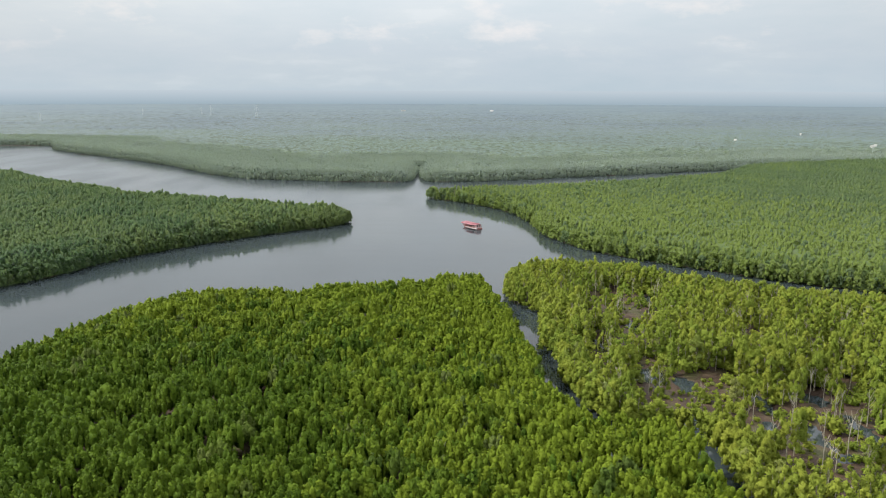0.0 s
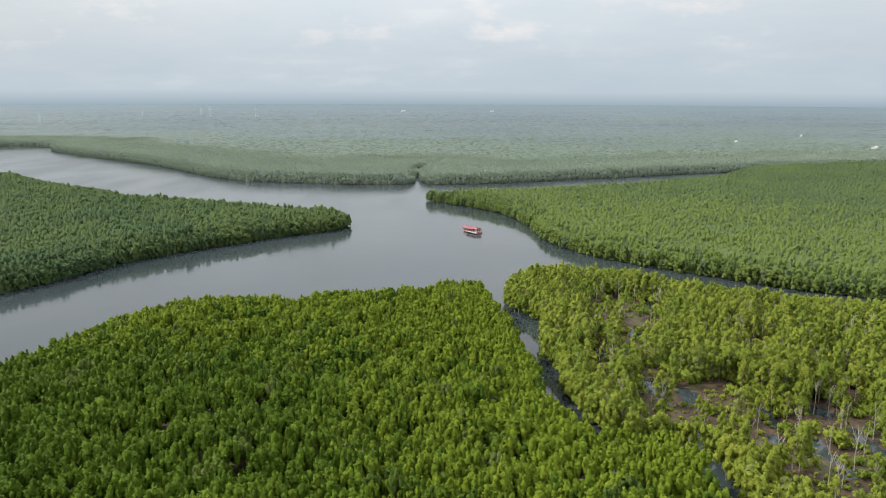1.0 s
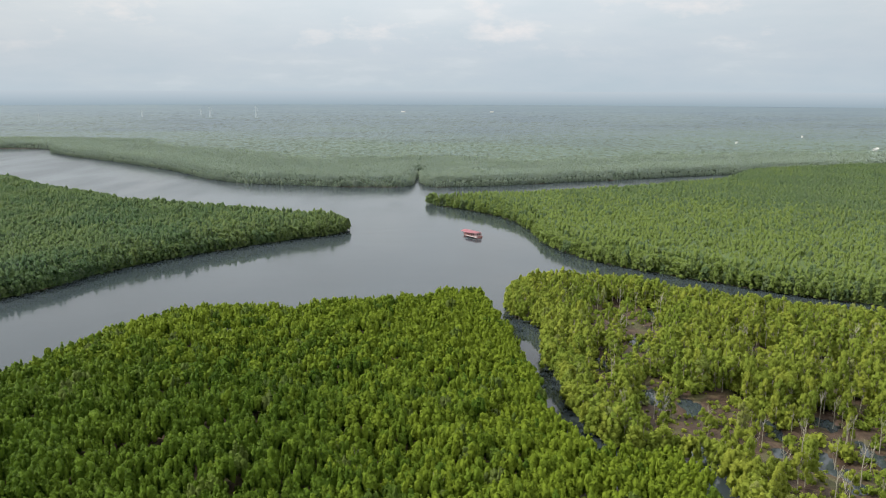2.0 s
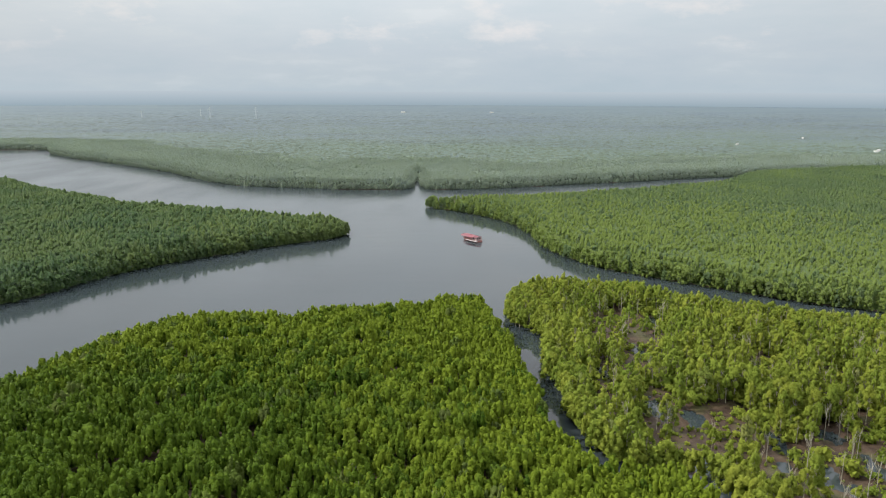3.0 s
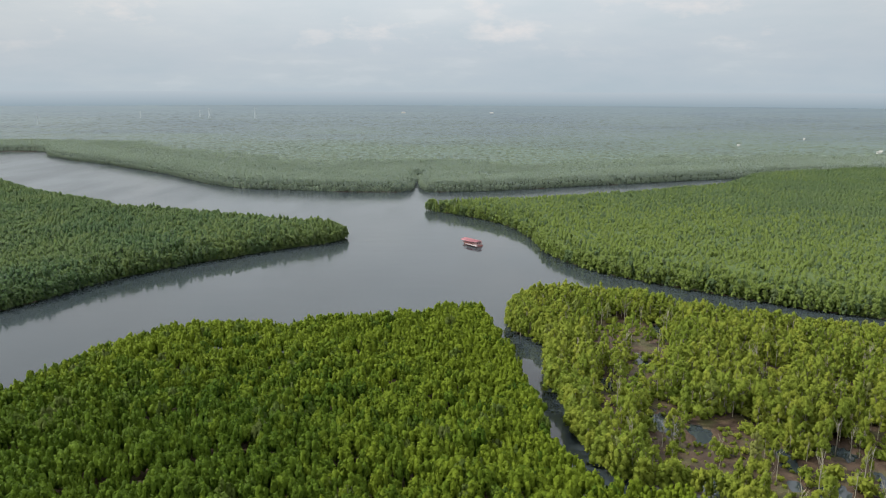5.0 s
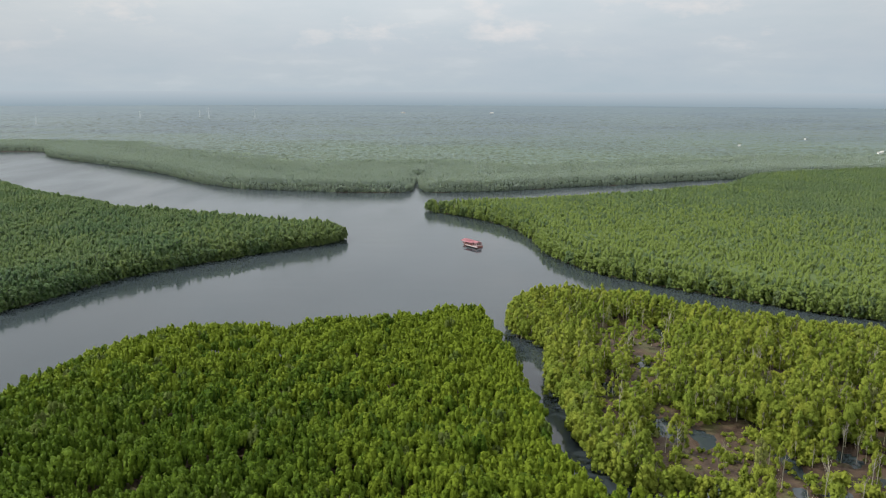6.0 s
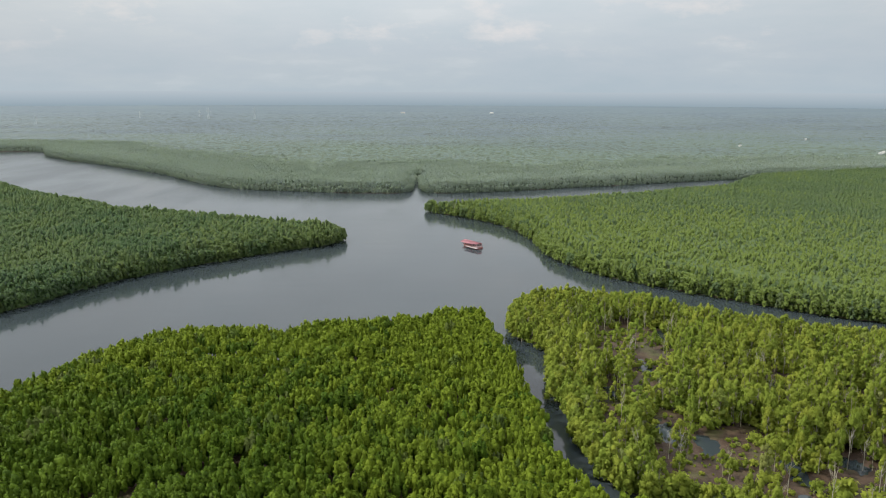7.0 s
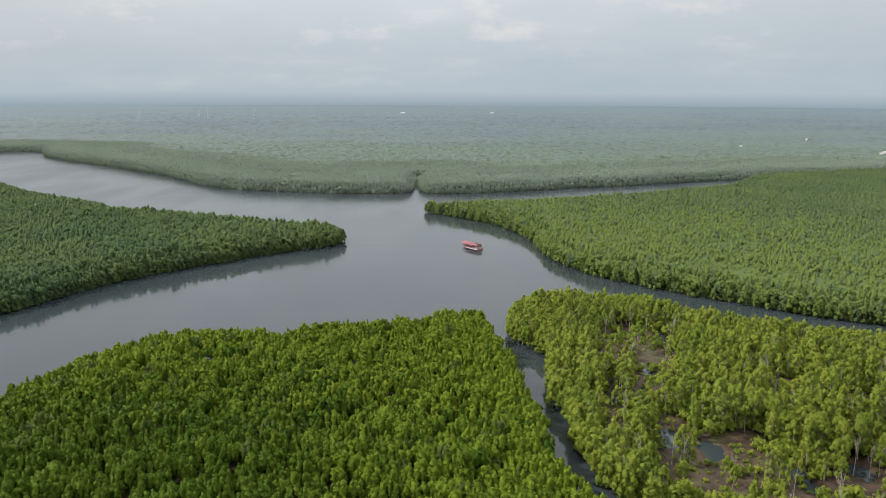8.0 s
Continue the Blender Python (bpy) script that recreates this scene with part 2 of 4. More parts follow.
SWAMP = rounded([(66, -EDGE), (62, 60), (62, 115), (61, 142), (62.5, 158), (61, 167), (54, 171), (44, 174), (38, 179.5), (35.5, 190), (33.5, 205), (34.5, 219), (31.5, 235), (34, 249), (37, 267), (32, 280), (24, 288),
                 (25, 302), (34, 323), (50, 335), (67, 322), (80, 325), (94, 308), (116, 295), (131, 286), (157, 274), (220, 258), (320, 240), (600, 190), (EDGE, 60), (EDGE, -EDGE)])
ISLAND = rounded([(-EDGE, 20), (-700, 110), (-300, 190), (-205, 268), (-184, 304), (-172, 322), (-165, 335), (-160, 356), (-140, 386), (-118, 410), (-93, 436), (-75, 449), (-62, 461),
                  (-57, 472), (-60, 484), (-72, 496), (-101, 500), (-118, 512), (-148, 524), (-195, 548), (-218, 545), (-254, 588), (-320, 630), (-378, 693), (-408, 708),
                  (-560, 800), (-900, 880), (-EDGE, 960)])
RIGHT_BANK = rounded([(-15, 588), (7, 568), (27, 545), (44, 515), (54, 474), (55, 435), (66, 399), (82, 376), (105, 355), (126, 337), (145, 321), (174, 303), (230, 286), (330, 264),
                      (600, 222), (EDGE, 120), (EDGE, 1385), (600, 890), (330, 803), (290, 768), (258, 705), (204, 672), (148, 638), (97, 616), (51, 596), (7, 586), (-9, 594)])
FAR_SHORE = rounded([(-EDGE, 1230), (-900, 1165), (-661, 1154), (-580, 1150), (-548, 1080), (-483, 1007), (-403, 940), (-300, 843), (-227, 748), (-186, 713), (-137, 704), (-94, 693),
                     (-43, 693), (-31, 696), (-28, 706), (-26.5, 740), (-27, 800), (-24, 800), (-21.5, 740), (-18.5, 705), (-13, 692), (34, 699), (88, 720), (117, 734), (176, 757), (282, 803), (340, 826), (600, 908), (EDGE, 1410), (EDGE, EDGE), (-EDGE, EDGE)])
CREEK = rounded([(63, 178), (62, 168), (60.5, 155), (58, 138), (58, 100)], 0)
LAND = (NEAR_LEFT, SWAMP, ISLAND, RIGHT_BANK, FAR_SHORE)
# pools in the swamp: middle, half length along x and y
POOLS = [(81, 290, 3.0, 13), (66, 257, 2.5, 7), (51, 237, 2.0, 6), (60, 209, 6.0, 7.5), (68, 203, 3.6, 6), (84, 188, 2.6, 8), (88, 171, 3.2, 10), (80, 176, 2.0, 4), (102, 170, 2.4, 10), (99, 192, 3, 4), (101, 243, 3, 4), (90, 158, 3, 3), (79, 219, 1.5, 3)]
# open ground, with few trees on it
GLADES = [(73, 288, 10.5, 15), (65, 256, 4.0, 11), (50, 235, 2.5, 8), (63, 205, 9.0, 15), (76, 203, 6.0, 9), (83, 183, 5, 17), (87, 170, 5, 11), (99, 189, 4, 7), (86, 160, 9, 10), (102, 167, 4.5, 15), (101, 241, 4, 7), (113, 262, 2, 5), (122, 235, 4, 6), (110, 194, 4, 7), (59, 284, 5, 9), (48, 226, 2.5, 6)]


def pool_depth(x, y):
    return within_any(POOLS, x, y)


def within_any(rounds_, x, y):
    d = np.full(np.shape(x), -1.0)
    for cx, cy, rx, ry in rounds_:
        d = np.maximum(d, 1 - np.hypot((x - cx) / rx, (y - cy) / ry))
    return d


def shore(x, y):
    """Metres inland (over water: minus)."""
    x, y = np.asarray(x, float), np.asarray(y, float)
    d = np.full(x.shape, -1e9)
    for poly in LAND:
        away = off_line(poly, x, y)
        d = np.maximum(d, np.where(inside(poly, x, y), away, -away))
    cut = off_line(CREEK, x, y, closed=False) - 1.4
    return np.minimum(d, cut)


def wave(x, y, scale, seed=0.0):
    """Smooth, cheap unevenness between about -1 and 1."""
    a = np.sin(x / scale + 1.3 * np.sin(y / scale * 0.7 + seed)) + np.sin(y / scale * 1.1 + 1.7 * np.sin(x / scale * 0.6 - seed) + seed * 2)
    b = np.sin((x + y) / scale * 1.9 + seed) * np.sin((x - y) / scale * 1.6 - seed)
    return a / 3 + b / 3


def spread(fine, near, far, step):
    """Coordinates: even steps over the near stretch, widening out to the far ends."""
    a, b = near
    mid = np.arange(a, b + 0.1, fine)
    out = [b]
    s = fine
    while out[-1] < far[1]:
        s *= step
        out.append(out[-1] + s)
    low = [a]
    s = fine
    while low[-1] > far[0]:
        s *= step
        low.append(low[-1] - s)
    out[-1], low[-1] = far[1], far[0]
    return np.concatenate((low[:0:-1], mid[:-1], out))


def grid_mesh(name, xs, ys, height, mat, smooth=True, hue=0.3):
    gx, gy = np.meshgrid(xs, ys)
    z = height(gx.ravel(), gy.ravel())
    v = np.stack((gx.ravel(), gy.ravel(), z), 1)
    i = np.arange(len(xs) * len(ys)).reshape(len(ys), len(xs))
    f = np.stack((i[:-1, :-1], i[:-1, 1:], i[1:, 1:], i[1:, :-1]), -1).reshape(-1, 4)
    return mesh_of(name, v, f, mat, np.full(len(f), hue), smooth=smooth)


def ground_height(x, y):
    d = shore(x, y)
    z = np.clip((d - 2.6) * 0.35, -1.5, 0.35) + np.where(d > 1, 0.12 * wave(x, y, 2.3), 0)
    dip = pool_depth(x, y) + 0.6 * wave(x, y, 1.3, 2.0) + 0.5 * wave(x, y, 0.7, 5.0) + 0.06
    return np.where(dip > 0, np.minimum(z, 0.15 - 0.9 * dip), z)


xs = spread(1.0, (40, 112), (-EDGE, EDGE), 1.07)
ys = spread(1.3, (140, 300), (-EDGE, EDGE), 1.07)
ground = new("ground", grid_mesh("ground", xs, ys, ground_height, MUD))
tagged(ground, "dark brown tidal mud with roots and wet hollows", "ground", kind="structure")
wx, wy = np.linspace(-EDGE, EDGE, 30), np.linspace(-EDGE, EDGE, 30)
water = new("water", grid_mesh("water", wx, wy, lambda x, y: np.zeros_like(x), WATER))
tagged(water, "grey silty river water with faint ripples", "river", kind="structure")

# ---------------------------------------------------------------- trees


def leaf_sprays(centres, normals, sizes, r, rough=0.45):
    """Three-cornered sprays of leaves, pointing up and outwards."""
    n = len(centres)
    nrm = normals + r.normal(0, rough, (n, 3))
    nrm /= np.linalg.norm(nrm, axis=1)[:, None] + 1e-9
    up = np.tile((0.0, 0.0, 1.0), (n, 1)) + r.normal(0, 0.5, (n, 3))
    a = np.cross(nrm, up)
    a /= np.linalg.norm(a, axis=1)[:, None] + 1e-9
    b = np.cross(a, nrm)
    s = sizes[:, None]
    low = -s * r.uniform(0.35, 0.6, (n, 1))
    v = np.stack((centres + b * low + a * s * r.uniform(0.4, 0.7, (n, 1)), centres + b * low - a * s * r.uniform(0.4, 0.7, (n, 1)),
                  centres + b * s * r.uniform(0.5, 0.9, (n, 1)) + a * s * r.normal(0, 0.2, (n, 1))), 1)
    return v.reshape(-1, 3), np.arange(3 * n).reshape(-1, 3)


def halved(quads):
    q = np.asarray(quads)
    return np.concatenate((q[:, [0, 1, 2]], q[:, [0, 2, 3]]))


def ball(n, r, low=-0.35):
    """Directions spread evenly over a ball, cut off below."""
    k = np.arange(n) + 0.5
    z = 1 - (1 - low) * k / n
    th = k * 2.399963 + r.uniform(0, 6)
    s = np.sqrt(np.clip(1 - z * z, 0, 1))
    return np.stack((s * np.cos(th), s * np.sin(th), z), 1)


def shell(lobe, r, sides=5, rings=3):
    """The ragged, leafy body of a tuft: rings of leaves that close to a tip."""
    cx, cy, cz, rx, rz = lobe
    profile = {2: ((0.85, -0.55), (0.92, 0.34)), 3: ((0.66, -0.75), (1.0, -0.1), (0.80, 0.56)), 4: ((0.56, -0.82), (0.95, -0.35), (0.98, 0.2), (0.68, 0.70))}[rings]
    k, h = np.repeat([p[0] for p in profile], sides), np.repeat([p[1] for p in profile], sides)
    a = 2 * math.pi * (np.tile(np.arange(sides), rings) + 0.5 * np.repeat(np.arange(rings), sides)) / sides + r.normal(0, 0.18, len(k))
    k, h = k * r.uniform(0.66, 1.26, len(k)), h + r.normal(0, 0.11, len(k))
    v = np.stack((cx + rx * k * np.cos(a), cy + rx * k * np.sin(a), cz + rz * h), 1)
    v = np.concatenate((v, [(cx + r.normal(0, 0.12) * rx, cy + r.normal(0, 0.12) * rx, cz + 0.9 * rz)]))
    i = np.arange(sides)
    n = (i + 1) % sides
    quads = np.concatenate([np.stack((j * sides + i, j * sides + n, (j + 1) * sides + n, (j + 1) * sides + i), 1) for j in range(rings - 1)])
    tip = np.stack(((rings - 1) * sides + i, (rings - 1) * sides + n, np.full(sides, rings * sides)), 1)
    return v, np.concatenate((halved(quads), tip))


def join(pieces):
    """Pieces of points, faces and, where all have them, the ways the points face."""
    vs, fs, ns, base = [], [], [], 0
    for v, f, *n in pieces:
        vs.append(v)
        fs.append(f + base)
        ns += n
        base += len(v)
    if ns:
        return np.concatenate(vs), np.concatenate(fs), np.concatenate(ns)
    return np.concatenate(vs), np.concatenate(fs)


def crown(lobes, per, size, r, low=-0.35, sides=5, rings=3, lift=0.25, rough=0.45, flat=0.15, whole=0.5, ruffle=0.0, body=1.0):
    """Tufts of leaves: each a ragged body with loose sprays standing out of it."""
    pieces = []
    for lobe in lobes:
        cx, cy, cz, rx, rz = lobe
        d = ball(per, r, low)
        slim = 1 - 0.3 * np.clip(d[:, 2:], 0, 1)
        p = np.array((cx, cy, cz)) + d * r.uniform(0.78, 1.08, (per, 1)) * np.array((rx, rx, rz)) * np.concatenate((slim, slim, np.ones_like(slim)), 1)
        nrm = d / np.array((rx, rx, rz))
        nrm /= np.linalg.norm(nrm, axis=1)[:, None]
        v, f = join([leaf_sprays(p, nrm + (0, 0, lift), r.uniform(0.7, 1.3, per) * size, r, rough), shell((cx, cy, cz, rx * body, rz * body), r, sides, rings)])
        out = (v - (cx, cy, cz)) / (rx * rx, rx * rx, rz * rz)
        out /= np.linalg.norm(out, axis=1)[:, None] + 1e-9
        far = v - (0, 0, cz - rz)
        far /= np.linalg.norm(far, axis=1)[:, None] + 1e-9
        out = out + whole * far + (0, 0, flat)
        if ruffle:
            out[:3 * per] += np.repeat(r.normal(0, ruffle, (per, 3)), 3, 0)
            out[3 * per:] += r.normal(0, 0.5 * ruffle, (len(out) - 3 * per, 3))
        pieces.append((v, f, out / (np.linalg.norm(out, axis=1)[:, None] + 1e-9)))
    return join(pieces)


def crown_mesh(made, mat):
    v, f, n = made
    return mesh_of("crown", v, f, mat, normals=n)


def tube(points, radii, sides=5):
    """A tapering stem through some points."""
    v, f = [], []
    for j, ((x, y, z), q) in enumerate(zip(points, radii)):
        for i in range(sides):
            a = 2 * math.pi * i / sides
            v.append((x + q * math.cos(a), y + q * math.sin(a), z))
    for j in range(len(points) - 1):
        for i in range(sides):
            f.append((j * sides + i, j * sides + (i + 1) % sides, (j + 1) * sides + (i + 1) % sides, (j + 1) * sides + i))
    return np.array(v), halved(f)


def mangrove_lobes(r, n=5, height=11.0, drop=2.4):
    """Slim upright tufts crowded on one tree."""
    out = []
    for i in range(n):
        a, d = 2.4 * i + r.uniform(-0.5, 0.5), (0.15 if i == 0 else r.uniform(0.75, 1.6))
        h = height - (0 if i == 0 else r.uniform(0.2, drop))
        rz = r.uniform(1.5, 2.3)
        out.append((d * math.cos(a), d * math.sin(a), h - rz, r.uniform(0.42, 0.88), rz))
    return out


def skirt_lobes(r, n=11, height=9.4, width=2.3):
    """A broad crown of rounded clumps that comes down to the water."""
    out = []
    for i in range(n):
        u = (i + 0.5) / n
        a, d = 2.4 * i + r.uniform(-0.4, 0.4), width * (0.2 + 0.8 * u ** 0.6) * r.uniform(0.8, 1.1)
        rz = r.uniform(1.3, 2.0)
        out.append((d * math.cos(a), d * math.sin(a), max(1.0, (height - rz) * (1 - 0.86 * u ** 1.4) + r.normal(0, 0.4)), r.uniform(0.9, 1.35), rz))
    return out


def swamp_lobes(r, n=5, height=9.6):
    """A loose, uneven crown that hangs far down a tall stem."""
    out = []
    for i in range(n):
        u = i / max(1, n - 1)
        a, d = 2.4 * i + r.uniform(-0.6, 0.6), (0.0 if i == 0 else r.uniform(0.5, 1.0) + 0.55 * u)
        h = height - 6.2 * u ** 1.3 - r.uniform(0, 0.8) * (i > 0)
        q = r.uniform(0.46, 0.82)
        out.append((d * math.cos(a), d * math.sin(a), h - q, q, q * r.uniform(1.2, 2.2)))
    return out


def spreading_lobes(r, n=7, height=9.2):
    """A broad, rounded crown of many clumps."""
    out = []
    for i in range(n):
        u = i / max(1, n - 1)
        a, d = 2.4 * i + r.uniform(-0.6, 0.6), (0.0 if i == 0 else 0.5 + 1.15 * u ** 0.7 + r.uniform(-0.2, 0.2))
        h = height - 4.6 * u ** 1.8 - r.uniform(0, 0.9) * (i > 0)
        q = r.uniform(0.5, 0.9)
        out.append((d * math.cos(a), d * math.sin(a), h - q, q, q * r.uniform(0.9, 1.5)))
    return out


def stems(lobes, r, foot=0.13, fork=0.45, sides=5):
    """The trunk and the limbs that carry the lobes."""
    lean = r.normal(0, 0.25, 2)
    top = max(l[2] for l in lobes)
    split_z = top * fork
    mid = (lean[0] * 0.5, lean[1] * 0.5, split_z)
    pieces = [tube([(0, 0, -0.6), (lean[0] * 0.2, lean[1] * 0.2, split_z * 0.5), mid, (lobes[0][0], lobes[0][1], lobes[0][2])], [foot * 1.25, foot, foot * 0.8, foot * 0.3], sides)]
    for l in lobes[1:]:
        k = ((mid[0] + l[0]) / 2 + r.normal(0, 0.12), (mid[1] + l[1]) / 2 + r.normal(0, 0.12), (split_z + l[2]) / 2)
        pieces.append(tube([mid, k, (l[0], l[1], l[2])], [foot * 0.6, foot * 0.45, foot * 0.2], 3))
    return join(pieces)


def scattered(x0, x1, y0, y1, gap, keep, r):
    """Places on an uneven lattice, those for which keep(x, y) holds."""
    gx, gy = np.meshgrid(np.arange(x0, x1, gap), np.arange(y0, y1, gap * 0.87))
    gx = gx + (np.arange(gx.shape[0]) % 2)[:, None] * gap / 2
    x = (gx + r.uniform(-0.36, 0.36, gx.shape) * gap).ravel()
    y = (gy + r.uniform(-0.36, 0.36, gy.shape) * gap).ravel()
    ok = keep(x, y)
    return x[ok], y[ok]


def stand(kinds, x, y, scale, r, z=0.25, warmth=None):
    """Many trees of a few kinds as one set of points and faces; each tree has one hue."""
    vs, fs, hs, ns, base = [], [], [], [], 0
    pick = r.integers(0, len(kinds), len(x))
    for k, (v, f, *way) in enumerate(kinds):
        at = np.nonzero(pick == k)[0]
        if not len(at):
            continue
        a, s = r.uniform(0, 6.283, len(at)), scale[at]
        c, n = np.cos(a)[:, None], np.sin(a)[:, None]
        wide = (s * r.uniform(0.9, 1.15, len(at)))[:, None]
        px = (v[:, 0] * c - v[:, 1] * n) * wide + x[at][:, None]
        py = (v[:, 0] * n + v[:, 1] * c) * wide + y[at][:, None]
        pz = v[:, 2] * s[:, None] + z
        if way:
            w = way[0]
            ns.append(np.stack((w[:, 0] * c - w[:, 1] * n, w[:, 0] * n + w[:, 1] * c, np.broadcast_to(w[:, 2], px.shape)), -1).reshape(-1, 3))
        vs.append(np.stack((px, py, pz), -1).reshape(-1, 3))
        fs.append((f[None] + (np.arange(len(at)) * len(v))[:, None, None] + base).reshape(-1, 3))
        h = r.random(len(at))
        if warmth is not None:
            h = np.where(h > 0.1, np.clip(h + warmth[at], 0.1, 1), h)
        hs.append(np.repeat(h, len(f)))
        base += len(at) * len(v)
    return np.concatenate(vs), np.concatenate(fs), np.concatenate(hs), (np.concatenate(ns) if ns else None)


def forest(name, label, mat, kinds, x, y, scale, r, warmth=None):
    v, f, h, n = stand(kinds, x, y, scale, r, 0.25, warmth)
    ob = new(name, mesh_of(name, v, f, mat, h, normals=n))
    return tagged(ob, label, "forest", kind="stuff")


def seen_from_air(x, y, spare=25):
    return np.abs(x) < 0.62 * y + spare


# --- trees that are leafy down to the water
r0 = np.random.default_rng(10)
fringe_kinds = [crown(skirt_lobes(r0, 12), 16, 0.6, r0, low=-0.6, sides=5, rings=2, ruffle=0.5, body=0.82) for _ in range(6)]
wood_edge_kinds = [crown(skirt_lobes(r0, 12), 7, 0.75, r0, low=-0.6, sides=4, rings=2, flat=1.4, whole=0.8, ruffle=0.4, body=0.9) for _ in range(6)]


def along_bank(poly, name, label, mat, ok, r, gap=2.6, size=(0.6, 0.95), inland=1.1, kinds=None, ragged=0.5, warmth=None):
    """Leafy trees in a row along the stretch of an outline that ok picks."""
    ends = np.roll(poly, -1, 0)
    px, py = [], []
    for (ax, ay), (bx, by) in zip(poly, ends):
        d = math.hypot(bx - ax, by - ay)
        if d > 400:
            continue
        k = np.arange(r.uniform(0, gap), d, gap) / max(d, 1e-6)
        nx, ny = -(by - ay) / max(d, 1e-6), (bx - ax) / max(d, 1e-6)
        if not inside(poly, np.array([(ax + bx) / 2 + nx * 0.5]), np.array([(ay + by) / 2 + ny * 0.5]))[0]:
            nx, ny = -nx, -ny
        px.append(ax + (bx - ax) * k + nx * inland)
        py.append(ay + (by - ay) * k + ny * inland)
    px, py = np.concatenate(px), np.concatenate(py)
    px, py = px + r.normal(0, ragged, len(px)), py + r.normal(0, ragged, len(py))
    keep = ok(px, py) & seen_from_air(px, py)
    px, py = px[keep], py[keep]
    return forest(name, label, mat, kinds or fringe_kinds, px, py, r.uniform(*size, len(px)), r, None if warmth is None else warmth(px, py))


def creek_haze_hue(x, y):
    """Yellower trees grow towards the creek and down to its bend; hue also lightens with distance as painted haze, and
    darkens at the near left.
    """
    return 0.62 * np.clip((x + 25) / 55, 0, 1) * np.clip((280 - y) / 90, 0.4, 1) + 0.2 * np.clip((y - 190) / 60, 0, 1) + 0.3 * np.clip((y - 165) / 75, 0, 1) + 0.16 * wave(x, y, 13.0, 6.0) - 0.6 * np.clip(-(x + 20) / 40, 0, 1) * np.clip((235 - y) / 60, 0, 1)


# --- near stand of mangroves
r1 = np.random.default_rng(11)
near_kinds, near_own, near_trunks = [], [], []
for i in range(7):
    lobes = mangrove_lobes(r1, 6)
    near_kinds.append(crown(lobes, 15, 0.52, r1, low=-0.2, lift=0.5, ruffle=0.55))
for i in range(7):
    lobes = mangrove_lobes(r1, 7)
    made = crown(lobes, 66, 0.38, r1, sides=7, rings=4, lift=0.5, ruffle=0.6)
    near_own.append([mesh_of("crown", made[0], made[1], LEAF_NEAR, np.full(len(made[1]), 0.12 + 0.16 * j), normals=made[2]) for j in range(6)])
    near_trunks.append(mesh_of("trunk", *stems(lobes, r1, 0.12), BARK_DARK))
back_kinds = []
for i in range(7):
    lobes = mangrove_lobes(r1, 5, drop=1.6)
    back_kinds.append(crown(lobes, 10, 0.6, r1, low=-0.1, sides=4, lift=0.5, ruffle=0.5))
broad_kinds = []
for i in range(4):
    lobes = [(a * 1.7, b * 1.7, c - 0.6, q * 1.5, h * 0.8) for a, b, c, q, h in mangrove_lobes(r1, 9)]
    broad_kinds.append(crown(lobes, 26, 0.5, r1, low=-0.5, sides=6))
x, y = scattered(-190, 62, 108, 300, 2.75, lambda x, y: inside(NEAR_LEFT, x, y) & seen_from_air(x, y) & (off_line(NEAR_LEFT, x, y) > np.where((x > 5) & (y < 285), 1.9, 0.6)), r1)
hollow = r1.random(len(x)) < 0.04 + 0.14 * np.clip(-(x + 25) / 30, 0, 1) * np.clip((215 - y) / 40, 0, 1) + 1.5 * np.clip(wave(x, y, 6.0, 4.0) - 0.33, 0, 1) * np.clip((240 - y) / 60, 0.25, 1) * np.clip((40 - x) / 50, 0.2, 1)
s = 0.98 + (0.09 * wave(x, y, 5.0, 3.0) + 0.075 * wave(x, y, 9.0) + r1.normal(0, 0.085, len(x))) * np.clip(off_line(NEAR_LEFT, x, y) / 14, 0.35, 1) + 0.05 * wave(x, y, 31.0, 2.0)
s = np.where(hollow, s * 0.50, s)
front = (y < 150) & (x > -70) & (x < 45)
front &= np.cumsum(front) <= 300
rest, far_off = ~front & (y < 200), y >= 200
forest("mangrove_forest", "dense bright green mangrove canopy of upright tufted crowns", LEAF_NEAR, near_kinds, x[rest], y[rest], s[rest], r1, creek_haze_hue(x, y)[rest])
forest("mangrove_forest", "dense bright green mangrove canopy along the river edge", LEAF_NEAR, back_kinds, x[far_off], y[far_off], s[far_off], r1, creek_haze_hue(x, y)[far_off])
pick = r1.random(len(x)) < 0.03
forest("broad_mangroves", "broad round mangrove crowns standing among slimmer ones", LEAF_NEAR, broad_kinds, x[pick], y[pick], 0.98 + r1.normal(0, 0.04, pick.sum()), r1)
for k, (px, py, ps) in enumerate(zip(x[front], y[front], s[front])):
    tree = tagged(new("mangrove_tree"), "bright green mangrove tree with upright tufted crown", "tree", "mangroves of the near stand")
    tree.matrix_world = pose(px, py, 0.25, 0, 0, r1.uniform(0, 360)) @ Matrix.Scale(ps, 4)
    part("trunk", near_trunks[k % 7], tree)
    part("crown", near_own[k % 7][int(np.clip((r1.random() * 0.85 + creek_haze_hue(px, py)) * 6, 0, 5))], tree)

# --- swamp stand
r2 = np.random.default_rng(12)
swamp_kinds, swamp_stems, swamp_own, swamp_trunks = [], [], [], []
for i in range(10):
    lobes = swamp_lobes(r2, 10) if i % 2 else spreading_lobes(r2, 10)
    swamp_kinds.append(crown(lobes, 13, 0.42, r2, low=-0.7, sides=4, rings=2, flat=0.7, whole=0.9, ruffle=0.4, body=0.9))
    swamp_stems.append(stems(lobes[:4], r2, 0.13, 0.55, 3))
